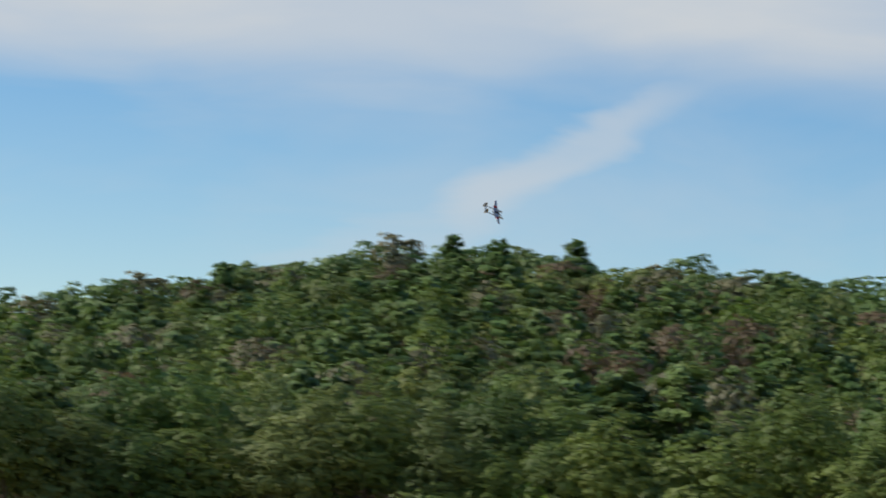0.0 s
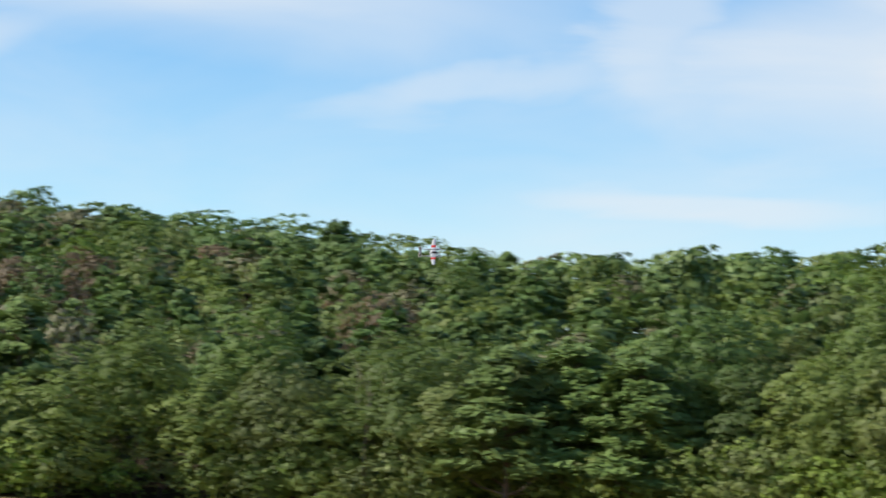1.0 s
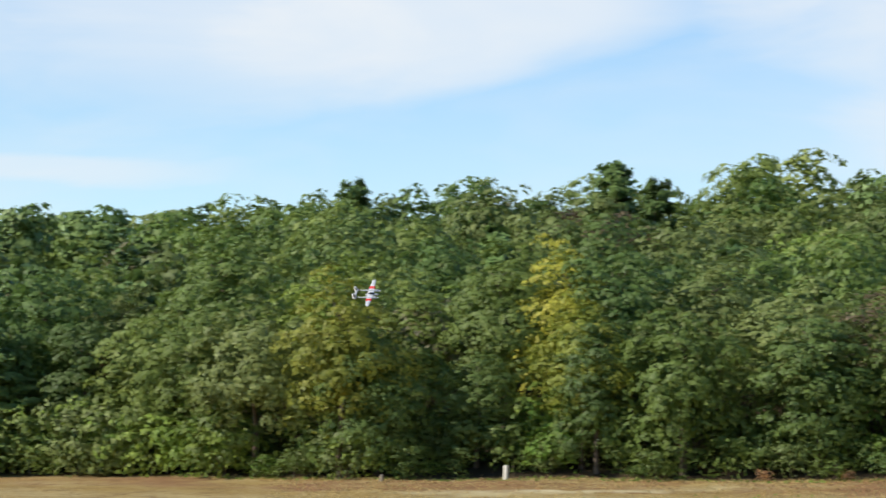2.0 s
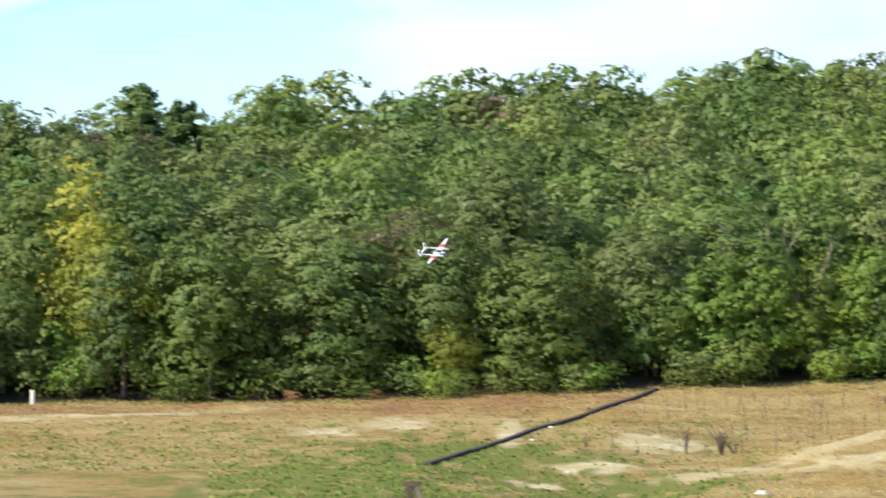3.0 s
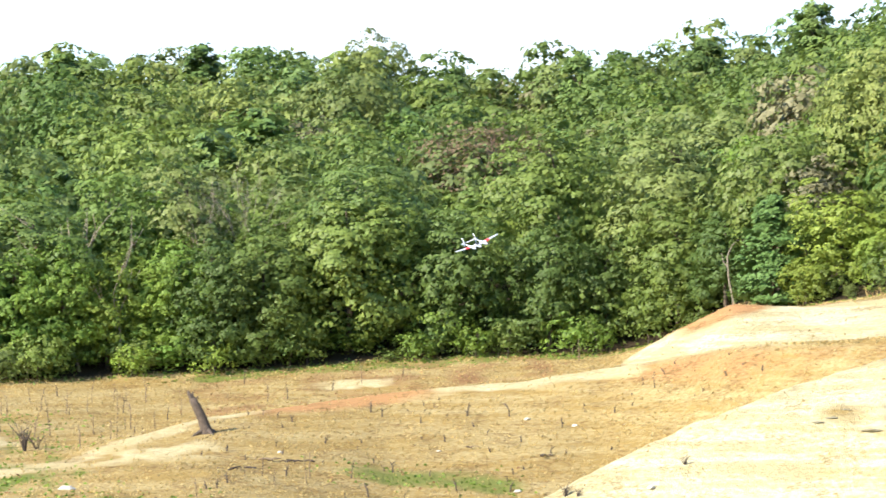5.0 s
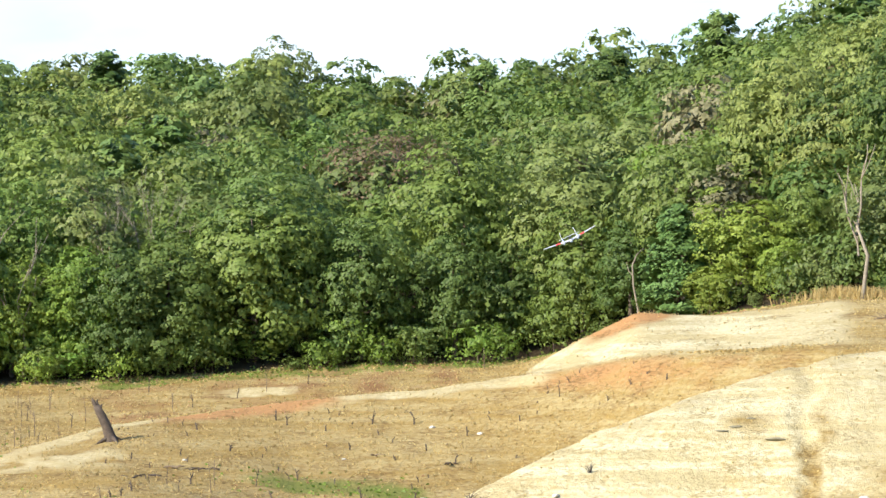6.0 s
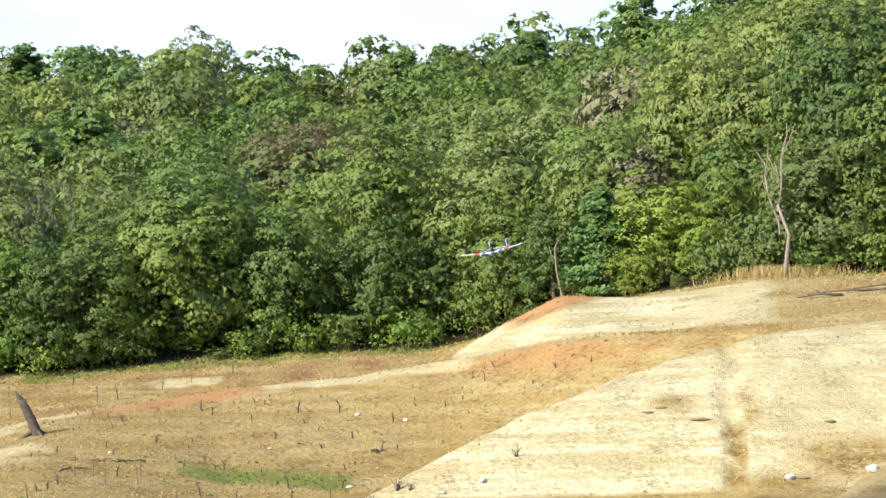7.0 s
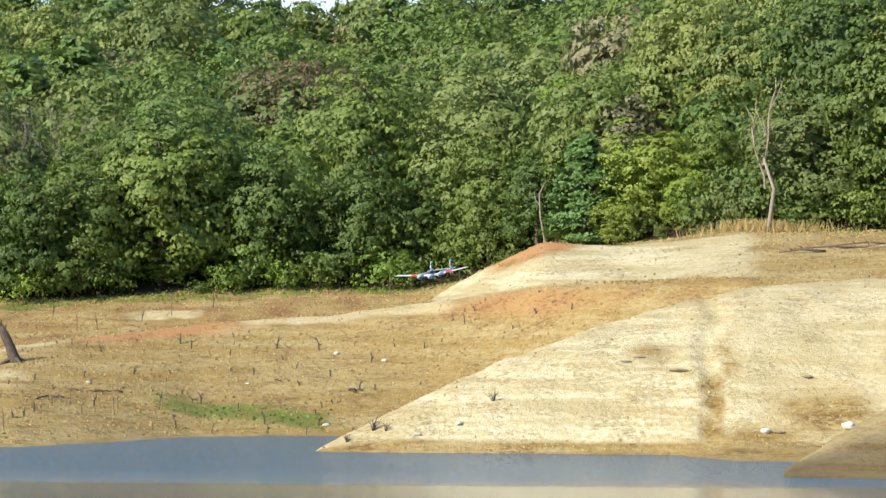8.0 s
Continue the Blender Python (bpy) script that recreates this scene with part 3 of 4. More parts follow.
def wood(h, low, girth, limb_ends, lean=0.3):
    """A tapered trunk with limbs to the lobes of the crown."""
    bend = rng.normal(0, lean, (5, 2))
    spine = [(bend[i, 0] * i * 0.25, bend[i, 1] * i * 0.25, h * 0.92 * i / 4 - (0.35 if i == 0 else 0)) for i in range(5)]
    pieces = [tube(spine, [girth * k for k in (1.25, 0.85, 0.62, 0.38, 0.12)], 7)]
    for e in limb_ends:
        z0 = max(low * 0.8, e[2] - 0.45 * math.hypot(e[0], e[1]) - 0.6)
        k = min(z0 / (h * 0.92) * 4, 3.9)
        i = int(k)
        s = Vector(spine[i]).lerp(Vector(spine[i + 1]), k - i)
        e = Vector(e)
        m = s.lerp(e, 0.5) + Vector((0, 0, -0.1 * (e - s).length))
        g = girth * 0.42 * (1 - 0.5 * z0 / h)
        pieces.append(tube([s, m, e], [g, g * 0.6, g * 0.2], 5))
    return join(pieces)


def tree_thing(name, label, leaf, h, rad, low, lobes, count, size, girth=0.2, flat=0.72, top=1.0, bark=None, limbs=5, category="tree", group="", skirt=False):
    t = thing(name, label, category, group)
    q, lc = crown_leaves(h, rad, low, lobes, count, size, flat, top, skirt)
    v, f = wood(h, low, girth, [tuple(c) for c in lc[:limbs]])
    part("trunk", mesh_from("trunk", v, f, bark or BARK, True), t)
    part("crown", quads_mesh("crown", q, LEAF[leaf]), t)
    return t


def recolour(t, leaf, label):
    """The same build of tree in another colour of leaf."""
    c = copy_thing(t, Matrix())
    for o in c.children:
        if o.name.startswith("crown"):
            o.data = o.data.copy()
            o.data.materials[0] = LEAF[leaf]
    c["label"] = label
    return c


def pine_leaves(h, rad, low, arms, count, size):
    """Flat pads of needles on arms that stand out at uneven heights all round the stem."""
    cs, ds, ends = [], [], []
    each = max(6, count // arms)
    for i in range(arms):
        k = (i + rng.uniform(0, 0.9)) / arms
        z = low + (h - 0.4 - low) * k
        w = i * 2.4 + rng.uniform(-0.5, 0.5)
        e = (rad * (1 - k) ** 0.55 * rng.uniform(0.55, 1.15) + 0.55)
        ends.append((e * 0.75 * math.cos(w), e * 0.75 * math.sin(w), z))
        n = int(each * (0.5 + e / rad) * (1 + 0.9 * k))
        s = np.sqrt(rng.uniform(0.02, 1, n)) * e
        side = rng.normal(0, 0.30, n) * (0.5 + 0.6 * s)
        c = np.stack([s * math.cos(w) - side * math.sin(w), s * math.sin(w) + side * math.cos(w), z + rng.normal(0.05, 0.16, n) + 0.10 * s], 1)
        cs.append(c)
        ds.append(np.tile((0.6 * math.cos(w), 0.6 * math.sin(w), 0.55), (n, 1)))
    c, d = np.concatenate(cs), np.concatenate(ds)
    return leaves(c, d, size, 0.05, 0.5, 0.75), ends


def pine_thing(label, h, rad, low, tiers, count, size, leaf="needle", girth=0.17):
    t = thing("pine_tree", label, "tree", "pines on the hills")
    q, ends = pine_leaves(h, rad, low, tiers, count, size)
    v, f = wood(h, low, girth, ends[::2], 0.2)
    part("trunk", mesh_from("trunk", v, f, BARK, True), t)
    part("crown", quads_mesh("crown", q, LEAF[leaf]), t)
    return t


def bare_branches(h, rad, girth, levels=3, spread=0.36):
    """A leafless tree: a trunk that forks again and again."""
    pieces = []

    def grow(p, d, length, g, k):
        e = p + d * length
        m = p.lerp(e, 0.5) + Vector(rng.normal(0, 0.06 * length, 3))
        pieces.append(tube([p, m, e], [g, g * 0.8, g * 0.55], 5 if k else 7))
        if k < levels:
            for _ in range(3 if k else 4):
                nd = (d + Vector(rng.normal(0, spread, 3)) + Vector((0, 0, 0.25))).normalized()
                start = p.lerp(e, rng.uniform(0.55, 1.0))
                grow(start, nd, length * rng.uniform(0.5, 0.72), g * 0.5, k + 1)

    grow(Vector((0, 0, -0.3)), Vector((0.05, 0, 1)).normalized(), h * 0.45, girth, 0)
    return join(pieces)


def bare_tree(label, h, rad, girth, mat, levels=3, category="dead tree", name="dead_tree"):
    t = thing(name, label, category)
    v, f = bare_branches(h, rad, girth, levels)
    part("trunk", mesh_from("trunk", v, f, mat, True), t)
    return t


def place(az, r, s=1.0, turn=None, dz=-0.05, sz=None):
    p = polar(az, r, dz)
    turn = rng.uniform(0, 360) if turn is None else turn
    return pose(p.x, p.y, p.z, 0, 0, turn) @ Matrix.Diagonal((s, s, sz or s, 1))


KINDS = {}


def build_kinds():
    g = "woods round the reservoir"
    e1 = tree_thing("broadleaf_tree", "green broadleaf tree, leafy to the ground, at the wood's edge", "green", 8.6, 3.1, 0.2, 90, 8600, 0.19, group=g, skirt=True)
    e2 = tree_thing("broadleaf_tree", "dark green broadleaf tree, leafy to the ground, at the wood's edge", "deep", 9.4, 2.8, 0.2, 88, 8600, 0.19, group=g, skirt=True, top=0.8)
    e3 = tree_thing("broadleaf_tree", "wide green broadleaf tree, leafy to the ground, at the wood's edge", "green", 7.4, 3.5, 0.2, 90, 8600, 0.19, group=g, skirt=True)
    KINDS["edge"] = [e1, e2, e3, recolour(e1, "deep", e2["label"]), recolour(e3, "olive", "olive green broadleaf tree, leafy to the ground, at the wood's edge")]
    b1 = tree_thing("broadleaf_tree", "leafy green broadleaf tree in the wood", "green", 9.6, 3.9, 1.2, 92, 8400, 0.195, group=g)
    b2 = tree_thing("broadleaf_tree", "tall dark green broadleaf tree in the wood", "deep", 10.6, 3.6, 1.4, 92, 8400, 0.195, group=g, top=0.8)
    b3 = tree_thing("broadleaf_tree", "wide olive green broadleaf tree in the wood", "olive", 9.0, 4.2, 1.2, 96, 8600, 0.195, group=g)
    b4 = tree_thing("broadleaf_tree", "slender green broadleaf tree in the wood", "green", 10.2, 3.0, 1.2, 76, 8000, 0.185, group=g, top=0.7)
    KINDS["tall"] = [b1, b2, b3, b4, recolour(b1, "deep", "dark green broadleaf tree in the wood"),
                     recolour(b2, "green", "tall green broadleaf tree in the wood"), recolour(b3, "green", "wide green broadleaf tree in the wood"),
                     recolour(b4, "olive", "slender olive green broadleaf tree in the wood")]
    KINDS["lime"] = [recolour(b4, "lime", "bright green young broadleaf tree")]
    KINDS["yellow"] = [recolour(b4, "yellow", "broadleaf tree turning yellow in autumn")]
    KINDS["gold"] = [recolour(b3, "gold", "tall broadleaf tree with pale yellow-green leaves"), recolour(b1, "gold", "broadleaf tree with pale yellow-green leaves")]
    KINDS["goldbush"] = [recolour(e3, "chart", "rounded yellow-green tree on the bare knoll"), recolour(e1, "lime", "bright green tree hung with vines")]
    KINDS["rust"] = [tree_thing("broadleaf_tree", "thin broadleaf tree with brown withered leaves", "rust", 10.2, 3.2, 1.2, 70, 2600, 0.17, group=g, limbs=14)]
    KINDS["pine"] = [pine_thing("dark green pine with flat pads of needles", 10.0, 2.8, 1.6, 34, 3600, 0.34),
                     pine_thing("ragged dark green pine with a thin top", 10.0, 2.2, 3.0, 26, 2600, 0.33)]
    KINDS["youngpine"] = [pine_thing("dense bluish green young pine on the bare knoll", 10.0, 3.4, 0.3, 70, 8000, 0.30, "spruce")]
    s1 = tree_thing("shrub", "low green shrub at the foot of the wood", "green", 3.2, 1.7, 0.15, 30, 640, 0.21, 0.05, skirt=True, group="shrubs along the wood's edge", category="shrub", limbs=4)
    KINDS["shrub"] = [s1, recolour(s1, "lime", "bright yellow-green shrub at the foot of the wood"), recolour(s1, "deep", "dark green shrub at the foot of the wood"),
                      recolour(s1, "olive", "olive green shrub at the foot of the wood")]
    KINDS["redshrub"] = [recolour(s1, "weed", "small shrub with red autumn leaves")]


HEIGHTS = {"pine": 10.0, "youngpine": 10.0, "gold": 9.3, "tall": 9.6, "rust": 10.2, "yellow": 10.2, "lime": 10.2, "goldbush": 8.0, "edge": 8.6, "shrub": 3.2, "redshrub": 3.2}
build_kinds()
USED = set()


def put(kind, az, r, s=1.0, index=None, sz=None):
    """Sets a tree of that kind on the ground; the first one of each build is the one that was built."""
    ks = KINDS[kind]
    t = ks[int(rng.integers(len(ks))) if index is None else index]
    m = place(az, r, s, sz=sz)
    if t.name in USED:
        return copy_thing(t, m @ Matrix.Diagonal((1 / t.scale.x, 1 / t.scale.y, 1 / t.scale.z, 1)))
    USED.add(t.name)
    t.matrix_basis = m
    return t


def put_top(kind, az, r, el, index=None, wide=1.0):
    """The same, as tall as its top shows over the pilot's eye."""
    z = EYE.z + r * math.tan(radians(el)) - land_height(az, r)
    s = max(z, 1.0) / HEIGHTS[kind]
    return put(kind, az, r, s * wide, index, sz=s)


def tree_line(az):
    return float(np.interp(az, LAND_AZ, LAND_R[:, 4]))


def clear_of(az, row):
    """Gaps in the edge where single trees of note stand."""
    return (row == 0 and (-10.9 < az < -7.6 or 1.2 < az < 6.2)) or (row in (1, 2) and (-2.9 < az < -1.7 or 3.6 < az < 6.1))


def build_front_woods():
    # rows of single trees along the edge of the wood
    for row in range(2):
        az = -54 + row * 0.6
        while az < 9.5:
            r = tree_line(az) + 2.2 + row * (7.0 if az < -12 else 4.6) + rng.uniform(-1.4, 1.4)
            x = rng.uniform()
            kind = "edge" if row == 0 and (az > -12.5 or x < 0.6) else "tall"
            if az < -27 and x < 0.4 and row:
                kind = "pine"
            elif az > 5.5 and x < 0.5 and row:
                kind = "gold"
            elif x > 0.98:
                kind = "lime"
            s = rng.uniform(0.8, 1.38)
            if not clear_of(az, row):
                put(kind, az + rng.uniform(-0.2, 0.2), r, s, sz=(0.42 + 0.58 * s) * rng.uniform(0.85, 1.12))
            az += rng.uniform(1.1, 1.4) * (0.25 + 0.85 * s) * (0.72 if az < -27 else 1.3 if az < -12 and row == 0 else 1.0)
    for i in range(230):
        az, back = rng.uniform(-38, 8.5), rng.uniform(-1.0, 5.5)
        if clear_of(az, 0) and az > 0:
            continue
        k = rng.uniform(0.3, 0.9) + 0.12 * max(back, 0)
        put("shrub", az, tree_line(az) + back, k, None if rng.uniform() < 0.5 else 0, sz=k * rng.uniform(0.55, 1.15))
    for i in range(85):
        az = rng.uniform(-46, -24)
        put("shrub", az, tree_line(az) + rng.uniform(-0.8, 2.5), rng.uniform(0.8, 1.5), (0, 1, 3)[i % 3])
    # single trees of note
    for az, el in ((-10.5, 2.0), (-9.7, 2.2), (-8.9, 2.0), (-8.2, 1.8), (-7.7, 2.2)):
        put_top("goldbush", az, tree_line(az) + 2.0, el, 1, 0.9)
    for az, r, el, ix in ((-24.8, 210.5, 2.75, 0), (-20.7, 210.5, 2.5, 0), (-21.0, 217, 3.3, 0), (-14.9, 206, 1.1, 0)):
        put_top("yellow", az, r, el, ix, 0.85)
    put_top("youngpine", 2.4, 198, 3.0, wide=0.95)
    put_top("goldbush", 3.55, 198.5, 3.2, 0, 1.15)
    put_top("goldbush", 4.2, 196.5, 2.5, 0, 0.9)
    put_top("goldbush", 2.95, 196.5, 2.0, 0, 1.0)
    put_top("edge", 3.7, 195.5, 1.5, 4, 1.0)
    for az, r, el, ix in ((4.55, 199.5, 3.3, 0), (5.05, 201, 3.0, 4), (5.6, 200, 3.5, 0), (4.85, 197, 1.9, 2), (5.35, 196.5, 1.6, 4)):
        put_top("edge", az, r, el, ix, 0.85)
    for az, back, k in ((4.3, 1.0, 0.7), (4.75, 1.8, 0.9), (5.0, 0.8, 0.55), (5.25, 2.2, 1.1), (5.5, 1.2, 0.8), (5.8, 2.4, 1.2), (6.1, 1.0, 0.7), (6.5, 1.6, 0.9), (2.8, 0.8, 0.6), (3.3, 1.4, 0.6)):
        put("shrub", az, tree_line(az) + back, k, (0, 2, 3)[int(az * 10) % 3])
    put_top("edge", 1.6, 208, 2.6, 1, 1.0)
    put_top("edge", 5.2, 202.5, 2.5, 3, 1.0)
    put_top("edge", 6.2, 202.5, 2.7, 1, 1.0)
    put_top("youngpine", 5.9, 192.5, 2.1, wide=0.9)
    put_top("edge", 6.6, 193.5, 2.2, 0, 0.9)
    put_top("edge", 4.7, 197.5, 1.9, 4, 0.9)
    for az, r, el in ((4.3, 212, 5.2), (5.2, 208, 4.9), (6.2, 207, 5.2), (7.0, 205, 4.8), (7.9, 208, 5.4), (3.9, 218, 4.9), (4.8, 222, 5.7), (5.7, 220, 5.9), (6.6, 219, 6.0), (7.4, 218, 6.2)):
        put_top("gold", az, r, el, None, 0.85)
    for az, el in ((-20.25, 5.0), (-24.68, 4.62), (-19.5, 4.75), (-14.82, 4.97), (-0.84, 5.42), (1.34, 5.66), (3.19, 6.25), (-2.97, 5.2), (-7.3, 5.65), (-9.6, 5.5),
                   (-36.3, 4.25), (-33.4, 3.8), (-32.6, 3.75), (-40.2, 4.3), (-43.5, 4.75), (-45.6, 4.75), (-44.8, 4.72), (-49.5, 4.1)):
        crest = float(np.interp(az, LAND_AZ, LAND_R[:, 5]))
        put_top("pine", az, crest - rng.uniform(2, 12), el, int(rng.integers(2)), 0.95)
    put_top("tall", -4.36, 290, 5.82, 2, 0.85)
    for az, r, el in ((-2.35, 240, 4.25), (-3.0, 243, 4.1), (-15.6, 214, 2.9), (-44.9, 372, 3.25), (-47.5, 380, 3.0), (-41.5, 330, 3.2)):
        put_top("rust", az, r, el, None, 1.15)
    for az, r, el in ((-33.3, 226, 2.2), (-31.0, 224, 2.2), (-30.3, 223, 1.2), (-32.1, 227, 2.4)):
        put_top("pine", az, r, el, 0, 1.25)
    for az in (-1.0, -3.7, -2.65, -8.5, -7.1, -15.1, -0.6):
        put("shrub", az, tree_line(az) - 1.2, 0.8 if az == -1.0 else 0.6, 1)
    put("redshrub", -17.6, tree_line(-17.6) - 1.0, 0.25)
    put("redshrub", -16.2, tree_line(-16.2) - 0.6, 0.2)


build_front_woods()


def drop_unplaced():
    for kinds in KINDS.values():
        for t in kinds:
            if t.name not in USED:
                for o in (*t.children_recursive, t):
                    bpy.data.objects.remove(o)


drop_unplaced()


def build_bare_trees():
    """Leafless trees among the green ones."""
    twigs = material("red_brown_twigs", (0.17, 0.095, 0.06), 0.9, vary=0.3, scale=3)
    for az, r, el, mat, lv, lab in ((-2.7, 246, 4.2, twigs, 5, "leafless tree with reddish brown twigs"), (-2.1, 244, 4.3, twigs, 5, "leafless tree with reddish brown twigs"),
                                    (-7.28, 213, 3.4, PALE_BARK, 4, "pale dead tree with broken branches"), (-6.5, 216, 3.75, PALE_BARK, 4, "pale dead tree with broken branches"),
                                    (-10.0, 209.5, 2.55, PALE_BARK, 2, "pale dead trunk rising from vines"), (-9.35, 209.8, 3.0, PALE_BARK, 2, "pale dead trunk rising from vines"),
                                    (-8.73, 209.6, 2.85, PALE_BARK, 2, "pale dead trunk rising from vines"), (5.5, 189.8, 3.95, PALE_BARK, 2, "tall pale dead tree with short limbs"),
                                    (-35.7, 231, 2.4, PALE_BARK, 1, "pale dead trunk among pines"), (-15.4, 212, 2.6, twigs, 5, "leafless tree with reddish brown twigs"),
                                    (4.9, 201, 3.0, twigs, 5, "leafless tree with reddish brown twigs"), (-29.0, 224, 2.0, twigs, 5, "leafless tree with reddish brown twigs")):
        h = (EYE.z + r * math.tan(radians(el)) - land_height(az, r))
        t = bare_tree(lab, h, 2, 0.05 if lv == 1 else 0.12 if az > 5 and lv == 2 else 0.07 if mat is PALE_BARK else 0.10, mat, lv)
        top = max(v.co.z for v in t.children[0].data.vertices)
        t.matrix_basis = place(az, r, h / top)


build_bare_trees()


def build_far_woods():
    """The wooded hills behind, too many trees to count."""
    bits = {}
    for leaf in ("green", "deep", "olive", "needle", "grey", "rust", "lime", "gold"):
        bits[leaf] = []
    near = [crown_leaves(9.2, 3.9, 2.6, 60, 1500, 0.335)[0], crown_leaves(9.8, 3.3, 2.6, 56, 1450, 0.325, top=0.8)[0], crown_leaves(8.6, 4.3, 2.4, 64, 1600, 0.335)[0],
            crown_leaves(9.0, 3.6, 2.4, 50, 1450, 0.335, flat=0.75)[0]]
    far = [crown_leaves(8.6, 2.7, 3.0, 28, 540, 0.46)[0], crown_leaves(9.4, 2.3, 3.2, 26, 500, 0.45, top=0.7)[0], crown_leaves(8, 3.0, 2.8, 30, 560, 0.46)[0]]
    hedge = [crown_leaves(9.2, 3.3, 0.3, 60, 1500, 0.42, skirt=True)[0], crown_leaves(10, 2.9, 0.3, 56, 1500, 0.42, skirt=True, top=0.8)[0]]
    thicket = [crown_leaves(8.4, 3.2, 0.3, 40, 760, 0.52, skirt=True)[0], crown_leaves(9.0, 2.8, 0.3, 40, 740, 0.52, skirt=True, top=0.8)[0]]
    pines = [pine_leaves(9.0, 2.6, 3.0, 16, 620, 0.52)[0], pine_leaves(9.6, 2.2, 3.6, 14, 560, 0.50)[0]]
    r = 205.0
    while r < 440:
        az = -54.5
        while az < 9.5:
            step = math.degrees((5.2 if az > -27 else 5.2) / r)
            a = az + rng.uniform(-0.4, 0.4) * step
            rr = r + rng.uniform(-2.2, 2.2)
            crest = float(np.interp(a, LAND_AZ, LAND_R[:, 5]))
            if rr > tree_line(a) + 9.5 and rr < crest + 15:
                pine = rng.uniform() < (0.62 if a < -28 else 0.1)
                x = rng.uniform()
                leaf = "needle" if pine else "green" if x < 0.40 else "deep" if x < 0.62 else "olive" if x < 0.9 else "lime" if x < 0.92 else "rust" if x < 0.932 else "grey" if x < 0.950 else "gold"
                if a < -30 and not pine and rng.uniform() < 0.24:
                    leaf = "rust" if x < 0.35 else "grey"
                if a > 4.5 and not pine and x < 0.35 and rr < 250:
                    leaf = "gold"
                src = pines if pine else near if a > -27 else far
                if rr > crest - 12:                        # the crown of the hill stands close
                    src = hedge if a > -27 else thicket
                q = src[int(rng.integers(len(src)))]
                w = rng.uniform(0, 6.28)
                c, s = math.cos(w), math.sin(w)
                k = rng.uniform(0.75, 1.08) * (0.85 if a < -29 and rr < crest - 12 else 1.0)
                m = np.array(((c, -s, 0), (s, c, 0), (0, 0, rng.uniform(0.84, 1.04)))) * k
                bits[leaf].append((q @ m.T + np.array(polar(a, rr)), np.full(len(q), rng.uniform())))
            az += step
        r += 4.9
    for leaf, qs in bits.items():
        if qs:
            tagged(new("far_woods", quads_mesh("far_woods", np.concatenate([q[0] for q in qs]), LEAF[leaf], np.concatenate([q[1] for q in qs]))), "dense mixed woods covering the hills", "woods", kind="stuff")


build_far_woods()


# ---- things on the lake bed ----
ROCK = material("pale_stone", (0.62, 0.58, 0.48), 0.9, vary=0.2, scale=4, bump=0.5)
GREY_ROCK = material("grey_stone", (0.27, 0.24, 0.15), 0.9, vary=0.3, scale=4, bump=0.5)
CONCRETE = material("stained_concrete", (0.075, 0.065, 0.055), 0.9, vary=0.35, scale=2, bump=0.4)
STRAW_WOOD = material("grey_sticks", (0.20, 0.145, 0.09), 0.9, vary=0.3, scale=5)


def build_stump():
    """A dead trunk, leaning, hollow and forked at the top."""
    t = thing("tree_stump", "weathered grey dead tree trunk leaning on the lake bed", "tree stump")
    body = tube([(0.05, 0, -0.3), (0, 0, 0.15), (-0.22, 0.03, 0.8), (-0.5, 0, 1.4), (-0.72, 0.02, 1.8)], [0.42, 0.30, 0.24, 0.22, 0.17], 10)
    part("trunk", mesh_from("trunk", *body, DARK_WOOD, True), t)
    part("fork", mesh_from("fork", *join([tube([(-0.66, 0, 1.65), (-0.86, 0.02, 2.0), (-0.93, 0, 2.2)], [0.13, 0.10, 0.03], 7),
                                          tube([(-0.55, 0, 1.5), (-0.5, 0, 1.75), (-0.42, 0, 1.9)], [0.12, 0.07, 0.02], 6),
                                          tube([(-0.62, 0, 1.7), (-0.7, 0.05, 2.0), (-0.66, 0.05, 2.15)], [0.10, 0.06, 0.02], 6)]), DARK_WOOD, True), t)
    for w in (0.4, 1.9, 3.6, 5.2):
        e = Vector((math.cos(w), math.sin(w), 0))
        part("root", mesh_from("root", *tube([e * 0.15 + Vector((0, 0, 0.22)), e * 0.5 + Vector((0, 0, 0.05)), e * 0.95 + Vector((0, 0, -0.18))], [0.14, 0.09, 0.03], 6), DARK_WOOD, True), t)
    t.matrix_basis = place(-7.24, 168.8, 1.0, turn=7)


def build_old_post():
    """A broken timber mooring with a slanting brace."""
    t = thing("mooring_post", "broken dark timber mooring post with a slanting brace", "post")

    def beam(name, a, b, w, d, mat):
        a, b = Vector(a), Vector(b)
        bm = bmesh.new()
        bmesh.ops.create_cube(bm, size=1.0)
        ax = (b - a)
        m = Matrix.Translation((a + b) / 2) @ ax.to_track_quat("Z", "Y").to_matrix().to_4x4() @ Matrix.Diagonal((w, d, ax.length, 1))
        bm.transform(m)
        bmesh.ops.bevel(bm, geom=bm.edges[:], offset=0.025, segments=1, affect="EDGES")
        me = bpy.data.meshes.new(name)
        bm.to_mesh(me)
        bm.free()
        me.materials.append(mat)
        part(name, me, t)

    beam("post", (0, 0, -0.4), (-0.12, 0, 1.35), 0.30, 0.26, DARK_WOOD)
    beam("brace", (0.75, 0.1, -0.4), (0.12, 0.02, 1.28), 0.22, 0.2, PALE_BARK)
    beam("cap", (-0.34, 0, 1.39), (0.38, 0.03, 1.42), 0.26, 0.1, STRAW_WOOD)
    t.matrix_basis = place(-15.55, 134.0, 1.0, turn=15)


